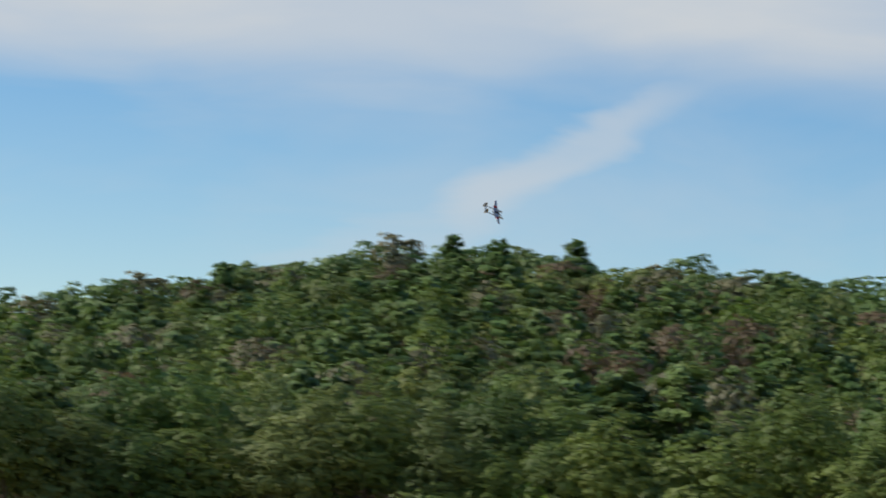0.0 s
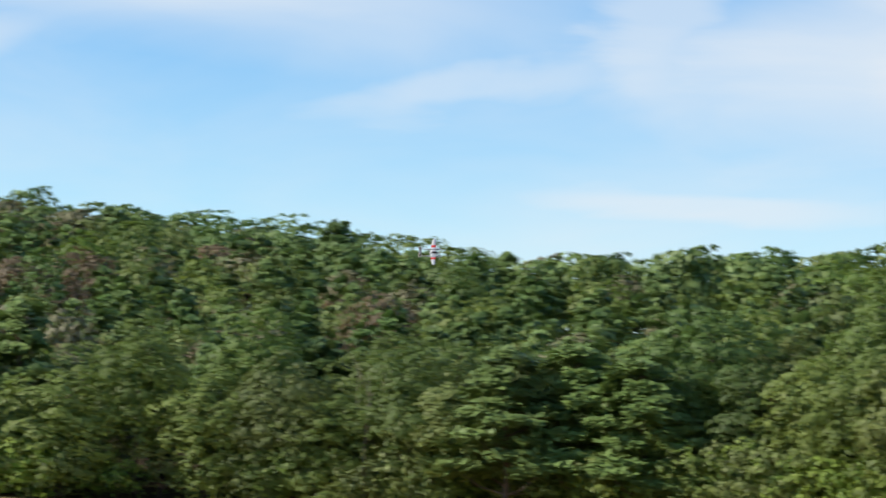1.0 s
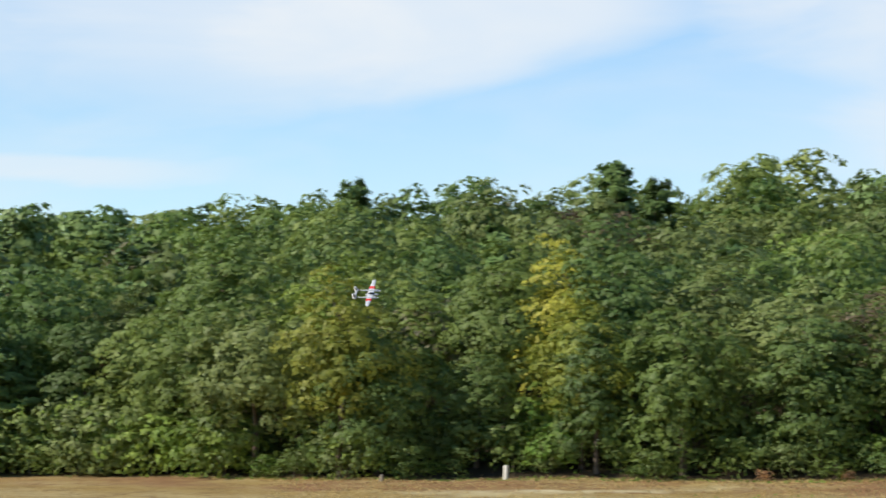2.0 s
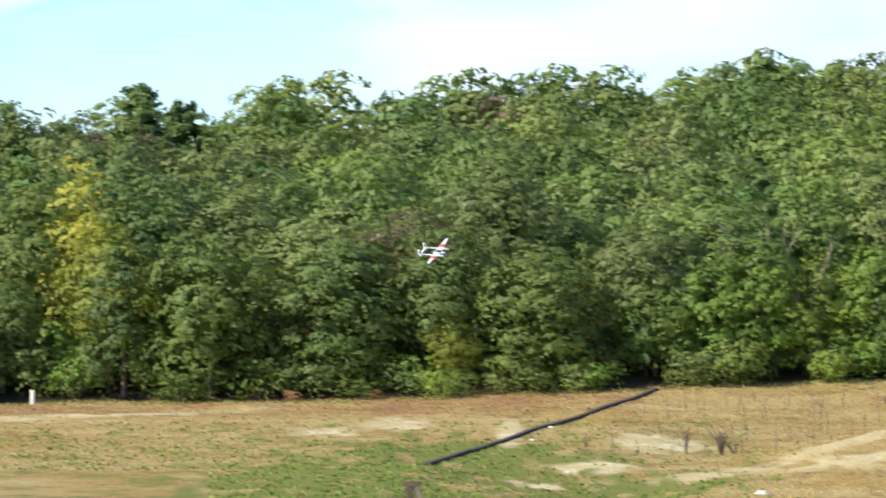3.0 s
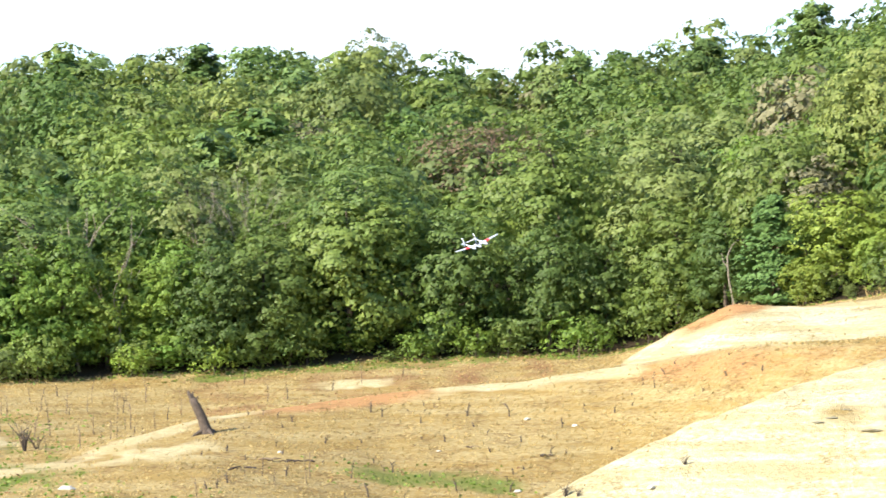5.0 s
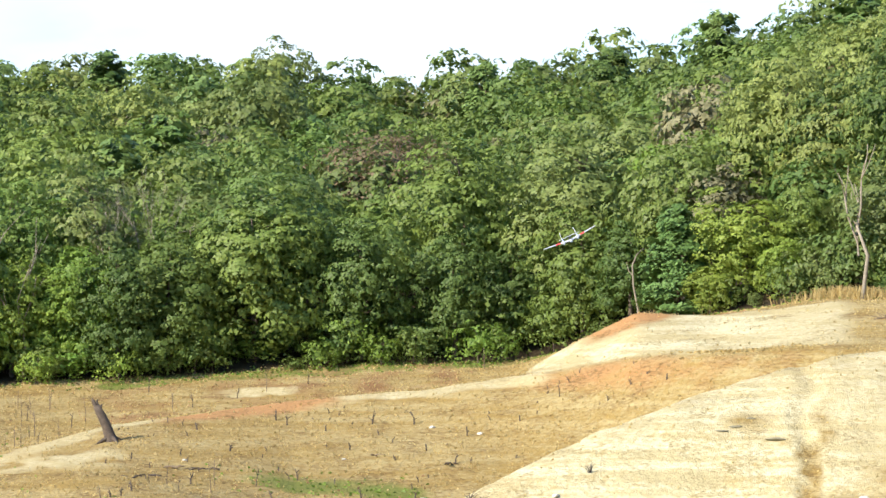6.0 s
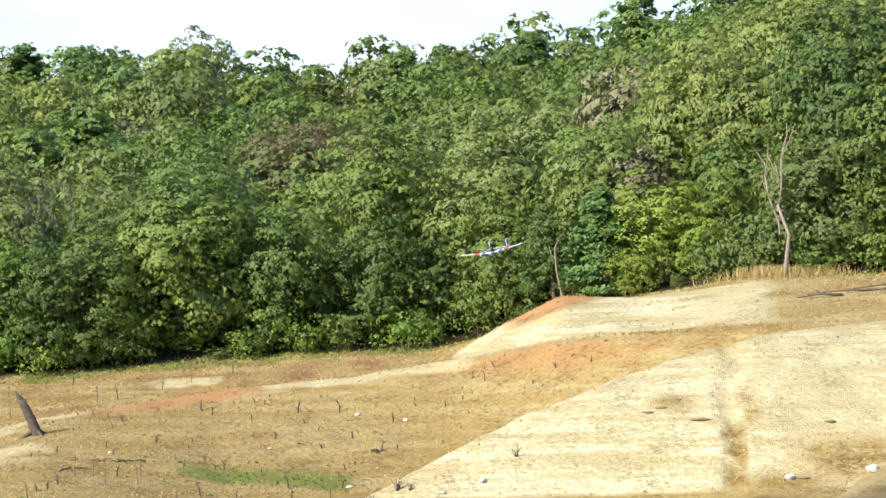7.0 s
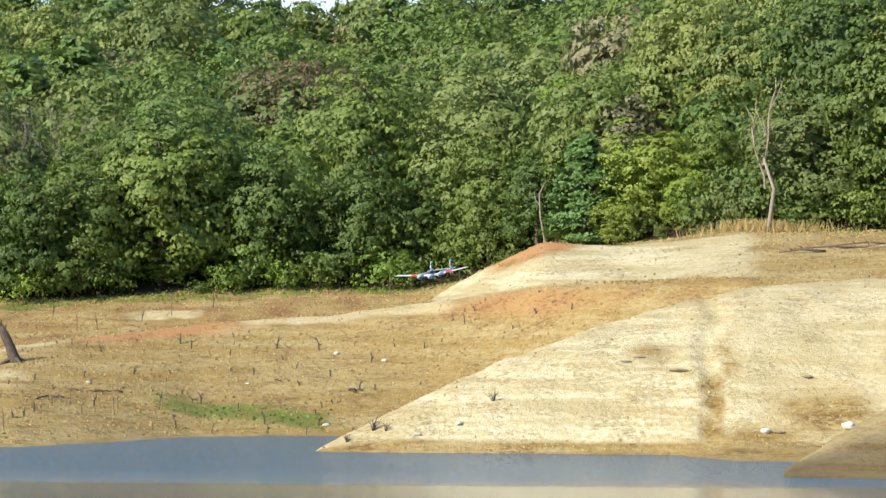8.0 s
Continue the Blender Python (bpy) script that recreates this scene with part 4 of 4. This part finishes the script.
def build_channel():
    """A low concrete drain running down from the wood across the valley."""
    t = thing("drain_channel", "low dark concrete drain wall running down to the lake bed", "drain", )
    n = 18
    pts = [(-11.42 + (-15.3 + 11.42) * k / n, float(np.interp(k / n, (0, 0.14, 0.62, 1), (204.7, 197.3, 179.2, 165.2)))) for k in range(n + 1)]
    for k in range(n):
        a, b = polar(*pts[k]), polar(*pts[k + 1])
        d = (b - a).normalized()
        side = Vector((0, 0, 1)).cross(d).normalized()
        vs, fs = [], []
        for p in (a + d * 0.02, b - d * 0.02):
            for u, z in ((-0.17, -0.3), (-0.17, 0.11), (-0.14, 0.14), (0.14, 0.14), (0.17, 0.11), (0.17, -0.3)):
                vs.append(p + side * u + Vector((0, 0, z)))
        fs = [(i, (i + 1) % 6, 6 + (i + 1) % 6, 6 + i) for i in range(6)] + [tuple(range(6)), tuple(range(6, 12))]
        part("section", mesh_from("section", vs, fs, CONCRETE), t)


def build_sticks():
    """Dead stems left standing as the water fell."""
    def stick(az, r, h, lean=0.12, g=0.03, forks=2, label="dead grey sapling standing on the lake bed"):
        l = rng.normal(0, lean, 2)
        top = Vector((l[0] * h, l[1] * h, h))
        pieces = [tube([(0, 0, -0.15), (l[0] * h * 0.3, 0, h * 0.5), top], [g, g * 0.8, g * 0.35], 5)]
        for _ in range(forks):
            k = rng.uniform(0.3, 0.8)
            s = Vector((l[0] * h * k * 0.8, l[1] * h * k * 0.5, h * k))
            pieces.append(tube([s, s + Vector((rng.normal(0, 0.2) * h, rng.normal(0, 0.2) * h, rng.uniform(0.15, 0.4) * h))], [g * 0.6, g * 0.2], 4))
        ob = tagged(new("dead_sapling", mesh_from("dead_sapling", *join(pieces), STRAW_WOOD if h > 1 else DARK_WOOD, True)), label, "dead sapling", "dead saplings on the lake bed")
        ob.matrix_basis = place(az, r)

    for az, r, h in ((-10.26, 206, 1.6), (-10.03, 192, 1.4), (-9.61, 191, 1.5), (-8.26, 197, 1.2), (-8.52, 187, 1.5), (-8.65, 192, 1.0), (-12.15, 174, 1.5), (-9.38, 178, 1.1),
                     (-9.9, 186, 1.9), (-10.6, 190, 1.2), (-11.4, 184, 1.1), (-9.15, 183, 1.2), (-7.9, 190, 0.9), (-10.15, 180, 1.7), (-9.75, 199, 0.9),
                     (-6.2, 195.7, 1.1), (-5.86, 196.5, 1.0), (-4.6, 201, 1.2), (-3.9, 203, 0.9), (-5.1, 199, 0.7), (0.38, 173, 0.75), (-0.9, 206, 1.4), (-6.6, 203, 1.0)):
        stick(az, r, h)
    for _ in range(34):
        stick(rng.uniform(-11.8, -7.6), rng.uniform(171, 199), rng.uniform(0.5, 1.7), 0.08, 0.022, 1)
    for az, r, h in ((-6.3, 156.2, 1.0), (-5.55, 155.6, 1.5), (-2.95, 156.4, 0.8), (-6.1, 154.5, 0.7), (-3.9, 155.8, 0.6), (-2.3, 156.8, 0.5), (-4.9, 154.0, 0.4), (-6.6, 155.5, 0.5)):
        stick(az, r, h, 0.1, 0.022, 1, "thin dead sapling standing in shallow water")
    for _ in range(60):
        az = rng.uniform(-7.4, 3.2)
        r = rng.uniform(160, np.interp(az, LAND_AZ, LAND_R[:, 2]))
        stick(az, r, rng.uniform(0.12, 0.4), 0.3, 0.035, 2, "short dark dead sapling stub on the lake bed")
    for az, r, h in ((-4.45, 175.2, 0.65), (-4.26, 174, 0.55), (-2.82, 173.2, 0.7), (-2.1, 173, 0.75), (-4.8, 158.8, 0.9), (-4.09, 161.7, 0.6), (-5.23, 166.5, 0.4), (-8.12, 146.5, 0.5),
                     (-7.25, 151.2, 0.4), (-7.08, 151.5, 0.45), (-2.43, 165.5, 0.3), (-5.78, 172, 0.45), (-3.6, 172.2, 0.35), (-1.4, 164.7, 0.5), (-6.9, 163, 0.35), (-3.2, 168, 0.4),
                     (-1.9, 167.5, 0.4), (-5.5, 157.6, 1.3), (-5.9, 157.2, 0.6), (-6.9, 153, 0.5), (-3.0, 158.3, 0.6), (-2.1, 158.8, 0.5), (-1.2, 170, 0.5), (-0.3, 171, 0.35), (1.6, 170, 0.3),
                     (2.2, 169, 0.35), (-2.7, 171, 0.3), (-7.4, 147.5, 1.2), (-4.5, 155.6, 0.7)):
        stick(az, r, h, 0.2, 0.05 if h < 0.8 else 0.025, 3, "short dark dead sapling stub on the lake bed")


def build_dead_shrubs():
    """Bushes of bare stems fanning out from the root."""
    def shrub(az, r, h, n, g=0.03, spread=0.4, mat=None, label="dead shrub of bare fanning stems"):
        t = thing("dead_shrub", label, "dead shrub", "dead shrubs on the lake bed")
        for _ in range(n):
            l = rng.normal(0, spread, 2)
            k = h * rng.uniform(0.6, 1.1)
            e = Vector((l[0] * k, l[1] * k, k))
            m = Vector((l[0] * k * 0.35, l[1] * k * 0.35, k * 0.55))
            part("stem", mesh_from("stem", *join([tube([(0, 0, -0.1), m, e], [g, g * 0.75, g * 0.3], 5),
                                                  tube([m, m + Vector((rng.normal(0, 0.25) * k, rng.normal(0, 0.2) * k, 0.35 * k))], [g * 0.5, g * 0.2], 4)]), mat or DARK_WOOD, True), t)
        t.matrix_basis = place(az, r)

    shrub(-10.30, 173.2, 1.5, 9, 0.045)
    shrub(-10.91, 174.2, 1.2, 7, 0.04)
    shrub(-10.1, 174.0, 0.9, 6, 0.04, 0.8)
    shrub(-1.16, 140.8, 0.6, 8, 0.025)
    shrub(-1.6, 140.2, 0.4, 6, 0.02)
    shrub(0.88, 142.6, 0.5, 8, 0.02, 0.5)
    shrub(-0.95, 140.6, 0.4, 6, 0.02)
    shrub(-12.6, 176, 0.9, 5, 0.03)
    shrub(-14.9, 133.5, 0.9, 7, 0.02, 0.3, STRAW_WOOD)
    shrub(-15.9, 133.0, 1.0, 6, 0.02, 0.3, STRAW_WOOD)


def lump(rad, squash, seed):
    bm = bmesh.new()
    bmesh.ops.create_icosphere(bm, subdivisions=2, radius=rad)
    for v in bm.verts:
        k = 1 + 0.35 * noise.noise(v.co / rad * 1.4 + Vector((seed, 0, 0)))
        v.co = Vector((v.co.x * k * 1.2, v.co.y * k, v.co.z * k * squash))
    me = bpy.data.meshes.new("rock")
    bm.to_mesh(me)
    bm.free()
    return me


def build_rocks():
    pale, grey = [lump(0.2, 0.55, s) for s in (1, 5, 9)], [lump(0.35, 0.4, s) for s in (2, 6)]
    for me in pale:
        me.materials.append(ROCK)
    for me in grey:
        me.materials.append(GREY_ROCK)
    spots = [(-9.6, 154.2, 1.5), (-1.79, 172.2, 0.8), (-0.98, 170, 0.8), (-1.97, 158.8, 0.9), (-13.5, 178, 0.8), (-13.8, 180, 1.0), (-14.1, 177, 0.9), (-13.2, 184, 0.8),
             (0.3, 141, 0.8), (-0.4, 140.3, 0.7), (-12.9, 165, 0.8), (-6.0, 163, 0.6), (-3.3, 166, 0.5), (5.5, 141, 1.2), (6.9, 141.5, 1.6)]
    for az, r, s in spots:
        ob = tagged(new("rock", pale[int(rng.integers(3))]), "pale rounded stone on the lake bed", "rock", "stones on the lake bed")
        ob.matrix_basis = place(az, r, s, dz=0.02)
    for az, r, s in ((3.36, 146.3, 1.0), (3.6, 147.2, 0.8), (4.02, 145.3, 1.5), (3.1, 145.9, 1.0), (6.2, 145.3, 1.1), (5.7, 141.1, 1.0), (-6.3, 150.5, 0.6), (-8.2, 147.0, 0.7)):
        ob = tagged(new("rock", grey[int(rng.integers(2))]), "flat dark grey-green stone half sunk in sand", "rock", "stones on the lake bed")
        ob.matrix_basis = place(az, r, s * 0.75, dz=-0.04, sz=s * 0.4)


def build_brushwood():
    """Heaps of driftwood and fallen branches."""
    def heap(az, r, n, size, mat, label):
        t = thing("brushwood", label, "driftwood", "driftwood on the lake bed")
        for _ in range(n):
            w = rng.uniform(0, 6.28)
            c = Vector((rng.normal(0, 0.45 * size), rng.normal(0, 0.3 * size), 0.05))
            d = Vector((math.cos(w), math.sin(w) * 0.6, rng.uniform(-0.05, 0.35))) * size * rng.uniform(0.3, 0.8)
            g = 0.045 * rng.uniform(0.5, 1.3)
            part("branch", mesh_from("branch", *tube([c - d * 0.5, c + Vector((0, 0, 0.06)), c + d * 0.5], [g, g * 0.9, g * 0.4], 5), mat, True), t)
        t.matrix_basis = place(az, r)

    heap(-6.52, 158, 9, 1.3, DARK_WOOD, "heap of dark driftwood on dry grass")
    heap(-5.84, 161, 8, 0.9, DARK_WOOD, "heap of dark driftwood on dry grass")
    heap(-6.25, 161, 6, 1.0, STRAW_WOOD, "heap of grey driftwood on dry grass")
    heap(-1.4, 164.7, 9, 0.8, DARK_WOOD, "heap of dark driftwood on dry grass")
    heap(-2.75, 166.5, 6, 0.8, STRAW_WOOD, "heap of grey driftwood on dry grass")
    for az, r, length in ((6.6, 178.2, 4.5), (7.2, 178.8, 3.5), (6.1, 177.6, 2.5), (7.6, 177, 3.0)):
        t = thing("fallen_branch", "grey fallen tree branch lying on the bank", "fallen branch", "fallen branches")
        pieces = [tube([(-length / 2, 0, 0.12), (0, 0.1, 0.3), (length / 2, 0, 0.2)], [0.03, 0.06, 0.08], 6)]
        for k in range(7):
            x = -length / 2 + length * rng.uniform(0.05, 0.85)
            pieces.append(tube([(x, 0.05, 0.2), (x - rng.uniform(0.2, 0.8), rng.normal(0, 0.2), 0.2 + rng.uniform(0.05, 0.6))], [0.028, 0.008], 4))
        part("branch", mesh_from("branch", *join(pieces), STRAW_WOOD, True), t)
        t.matrix_basis = place(az, r, turn=rng.uniform(-25, 15))


def build_snag():
    """A bare bleached trunk bent over at its top, beside the knoll."""
    t = thing("dead_tree", "bleached dead trunk bent over at the top", "dead tree")
    part("trunk", mesh_from("trunk", *tube([(0.12, 0, -0.3), (0.16, 0, 1.0), (-0.1, 0, 2.4), (-0.16, 0, 3.7), (0.12, 0, 4.35), (0.5, 0, 4.7)], [0.07, 0.06, 0.055, 0.05, 0.035, 0.012], 7), PALE_BARK, True), t)
    part("limb", mesh_from("limb", *tube([(-0.1, 0, 3.0), (-0.4, 0, 3.4), (-0.5, 0, 3.9)], [0.04, 0.03, 0.01], 5), PALE_BARK, True), t)
    t.matrix_basis = place(1.68, 203.0, 1.0, turn=-2)


def build_markers():
    for az, r, h, w in ((-21.98, 207.4, 1.0, 0.16), (-24.09, 207.6, 0.5, 0.1)):
        v, f = tube([(0, 0, -0.2), (0, 0, h - 0.04), (0, 0, h)], [w, w * 0.95, w * 0.7], 8)
        ob = tagged(new("marker_post", mesh_from("marker_post", v, f, ROCK if w > 0.12 else PALE_BARK, True)), "pale short marker post before the wood", "post")
        ob.matrix_basis = place(az, r)


def blades(spots, height, width):
    """Tufts of two crossed leaning blades at each spot: array (2n, 4, 3)."""
    p = np.array(spots)
    n = len(p)
    out = []
    for _ in range(2):
        w = rng.uniform(0, 6.28, n)
        s = np.stack([np.cos(w), np.sin(w), 0 * w], 1) * width * rng.uniform(0.5, 1.4, n)[:, None]
        h = (height * rng.uniform(0.5, 1.5, n))[:, None] * np.array((0, 0, 1.0)) + rng.normal(0, 0.35 * height, (n, 3)) * np.array((1, 1, 0))
        out.append(np.stack([p - s, p + s, p + s * 0.35 + h, p - s * 0.5 + h * 0.92], 1))
    return np.concatenate(out)


def build_grass():
    """Dry tufts over the lake bed, thinner on bare sand, green in the hollows."""
    spots = {"straw": [], "grass": [], "weed": [], "tall": []}
    for _ in range(66000):
        az, r = rng.uniform(-26, 8.0), rng.uniform(139, 213)
        if az < -19 and r < 160:
            continue
        if r > tree_line(az) + 0.5:
            continue
        pale, clay, green, red, _l = covers(az, r)
        keep = 0.8 * (1 - min(pale * 1.6, 0.90)) * (1 - 0.7 * clay) * (0.35 + 0.9 * max(0, 0.5 + wobble(az * 9, r * 0.5, 1.6)))
        if rng.uniform() > keep:
            continue
        p = polar(az, r, -0.02)
        if p.z < 0.1:
            continue
        x = rng.uniform()
        spots["grass" if x < green * 0.9 else "weed" if x < green + red * 0.22 else "straw"].append(tuple(p))
    for _ in range(2600):
        az = rng.uniform(-27, 8.5)
        p = polar(az, tree_line(az) + rng.normal(-0.8, 0.7))
        spots["straw" if rng.uniform() < 0.55 else "grass"].append(tuple(p))
    for _ in range(1300):                                   # reeds at the foot of the trees on the knoll
        az = rng.normal(5.4, 0.5) if rng.uniform() < 0.7 else rng.normal(1.9, 0.35)
        spots["tall"].append(tuple(polar(az, tree_line(az) - 0.6 + rng.normal(0, 0.8))))
    for _ in range(420):                                   # fringe of stubble under the white flank
        az = rng.normal(3.6, 0.55)
        spots["straw"].append(tuple(polar(az, np.interp(az, LAND_AZ, LAND_R[:, 2]) + 1.6 + rng.normal(0, 0.25))))
    for key, leaf, h, w, lab in (("straw", "straw", 0.08, 0.055, "tufts of dry straw-coloured grass"), ("grass", "grass", 0.09, 0.10, "fresh green growth in damp hollows"),
                                 ("weed", "weed", 0.08, 0.08, "low reddish brown weeds"), ("tall", "straw", 0.5, 0.022, "tall dry reeds at the foot of the trees")):
        tagged(new("grass_tufts", quads_mesh("grass_tufts", blades(spots[key], h, w), LEAF[leaf])), lab, "grass", kind="stuff")


build_stump()
build_old_post()
build_channel()
build_sticks()
build_dead_shrubs()
build_rocks()
build_brushwood()
build_snag()
build_markers()
build_grass()


# ---- model aircraft ----
SILVER = material("silver_skin", (0.46, 0.47, 0.48), 0.42, 0.0, vary=0.2, scale=9, spec=0.5)
RED = material("red_paint", (0.62, 0.04, 0.03), 0.4, vary=0.08, scale=6, spec=0.5)
WHITE = material("white_paint", (0.8, 0.8, 0.78), 0.4, vary=0.05, scale=6, spec=0.5)
DARK = material("dark_paint", (0.03, 0.03, 0.035), 0.4, vary=0.1, scale=6)


def lathe(stations, sides=12, axis_x=0.0, axis_z=0.0):
    """A body along y from (y, radius, flattening) stations."""
    vs, fs = [], []
    for y, r, k in stations:
        for i in range(sides):
            w = 2 * math.pi * i / sides
            vs.append((axis_x + r * math.cos(w), y, axis_z + r * k * math.sin(w)))
    n = len(stations)
    for j in range(n - 1):
        for i in range(sides):
            i2 = (i + 1) % sides
            fs.append((j * sides + i, j * sides + i2, (j + 1) * sides + i2, (j + 1) * sides + i))
    fs.append(tuple(range(sides))[::-1])
    fs.append(tuple(range((n - 1) * sides, n * sides)))
    return vs, fs


def aerofoil(sections):
    """A lifting surface from sections (x, leading y, chord, z, thickness)."""
    prof = ((0, 0), (0.08, 0.5), (0.3, 0.62), (0.65, 0.35), (1, 0.02), (0.65, -0.18), (0.3, -0.3), (0.08, -0.28))
    vs = [(x, le - c * u, z + t * w) for x, le, c, z, t in sections for u, w in prof]
    k, n = len(prof), len(sections)
    fs = [(j * k + i, j * k + (i + 1) % k, (j + 1) * k + (i + 1) % k, (j + 1) * k + i) for j in range(n - 1) for i in range(k)]
    fs += [tuple(range(k)), tuple(range((n - 1) * k, n * k))]
    return vs, fs


def wing_section(u):
    """Section of the wing at a share u of the half span."""
    x = 0.70 * abs(u)
    c = 0.28 - 0.16 * abs(u) if abs(u) < 0.93 else 0.131 - 1.1 * (abs(u) - 0.93)
    return (math.copysign(x, u), 0.10 - 0.055 * abs(u), c, 0.075 * abs(u), c * 0.15)


def build_aircraft():
    a = thing("model_aircraft", "silver twin-boom radio-controlled model aircraft with red wing bands in flight", "model aircraft")

    def add(name, vf, mat, parent=None, label="", flat=False):
        return part(name, mesh_from(name, vf[0], vf[1], mat, not flat), parent or a, label)

    add("gondola", lathe([(0.27, 0.006, 1), (0.24, 0.024, 1), (0.17, 0.038, 1.1), (0.05, 0.043, 1.2), (-0.1, 0.033, 1.1), (-0.24, 0.006, 1)], 14, 0, 0.0), SILVER)
    add("canopy", lathe([(0.12, 0.006, 1), (0.09, 0.030, 1.1), (0.02, 0.036, 1.2), (-0.06, 0.03, 1.0), (-0.12, 0.005, 1)], 12, 0, 0.055), DARK, label="dark glazed cockpit canopy")
    for s in (-1, 1):
        w = add("wing", aerofoil([wing_section(s * u) for u in (0.0, 0.2, 0.42, 0.56, 0.7, 0.85, 0.93, 1.0)]), SILVER, label="tapered silver wing")
        band = [wing_section(s * u) for u in (0.38, 0.54)]
        add("wing_band", aerofoil([(x, le + 0.004, c + 0.008, z, t + 0.006) for x, le, c, z, t in band]), RED, w, "red band round the wing", True)
        x = s * 0.185
        b = add("boom", lathe([(0.26, 0.012, 1), (0.24, 0.034, 1.1), (0.12, 0.040, 1.2), (-0.05, 0.035, 1.1), (-0.3, 0.022, 1), (-0.66, 0.010, 1.2)], 12, x, 0.02), SILVER)
        add("spinner", lathe([(0.315, 0.003, 1), (0.29, 0.018, 1), (0.262, 0.026, 1)], 10, x, 0.02), SILVER, b, "silver propeller spinner")
        fin = [(0, -0.50, 0.16, 0, 0.014), (0.07, -0.51, 0.155, 0, 0.014), (0.125, -0.54, 0.11, 0, 0.012), (0.155, -0.58, 0.05, 0, 0.006)]
        both = [(-z, le, c, 0, t) for z, le, c, _, t in fin[::-1]][:-1] + fin
        v, f = aerofoil([(h * (1 if h > 0 else 0.7), le, c, 0, t) for h, le, c, _, t in both])
        v = [(x + p[2], p[1], 0.04 + p[0]) for p in v]
        tf = add("tail_fin", (v, f), WHITE, b, "rounded white tail fin")
        ring_v, ring_f = [], []
        for k in range(20):
            w = 2 * math.pi * k / 20
            for q in (0.030, 0.050):
                for e in (-0.011, 0.015):
                    ring_v.append((x + e, -0.585 + q * math.cos(w), 0.11 + q * math.sin(w)))
        for k in range(20):
            a0, b0 = k * 4, ((k + 1) % 20) * 4
            ring_f += [(a0, a0 + 2, b0 + 2, b0), (a0 + 1, b0 + 1, b0 + 3, a0 + 3), (a0, b0, b0 + 1, a0 + 1), (a0 + 2, a0 + 3, b0 + 3, b0 + 2)]
        add("fin_ring", (ring_v, ring_f), DARK, a, "dark ring painted on the tail fin", True)
        bl = [aerofoil([(k * 0.02, 0.0, 0.02, 0, 0.006), (k * 0.11, 0.0, 0.014, 0, 0.003)]) for k in (-1, 1)]
        v, f = join(bl)
        v = [(p[0], p[2], p[1]) for p in v]
        p_ = add("propeller", (v, f), DARK, a, "dark two-bladed propeller")
        p_.location = (x, 0.288, 0.02)
    add("tailplane", aerofoil([(-0.26, -0.53, 0.10, 0.03, 0.012), (0.26, -0.53, 0.10, 0.03, 0.012)]), SILVER)
    return a


aircraft = build_aircraft()
# seconds, bearing, elevation, distance, heading (0 across to the right, 90 towards the pilot), nose-up, bank to the right
FLIGHT = [
    (0, -44.88, 5.13, 142, -12, -24, 50),
    (0.5, -39.90, 4.28, 142, 0, -6, 45),
    (1, -34.66, 3.72, 140, 0, 2, 55),
    (1.2, -32.56, 3.50, 138, 2, 2, 52),
    (2.3, -21.33, 2.41, 114, 20, -2, 44),
    (2.5, -19.44, 2.33, 111, 23, -2, 42),
    (3, -15.13, 2.17, 109, 34, -6, 38),
    (3.5, -11.275, 2.11, 108, 45, -9, 35),
    (4, -8, 2.16, 106, 54, -11, 29),
    (4.5, -5.05, 2.09, 104, 62, -12, 22),
    (5, -2.604, 2.18, 95, 71, -12, 22),
    (5.2, -1.59, 2.23, 92, 74, -12, 23),
    (6.3, 0.79, 2.40, 79, 97, -10, 24),
    (6.5, 0.83, 2.38, 77, 100, -10, 22),
    (7, 0.58, 1.90, 70, 106, -10, 9),
    (7.5, 0.13, 1.16, 63.5, 110, -10, -7),
    (8, -0.170, 0.550, 60, 108, -9, 7),
]


def motions():
    rows = []
    for t, az, el, d, psi, nose, bank in FLIGHT:
        p = EYE + d * bearing(az, el)
        rows.append((t, pose(p.x, p.y, p.z, nose, bank, -90 - psi - az)))
    walk(aircraft, rows)


motions()
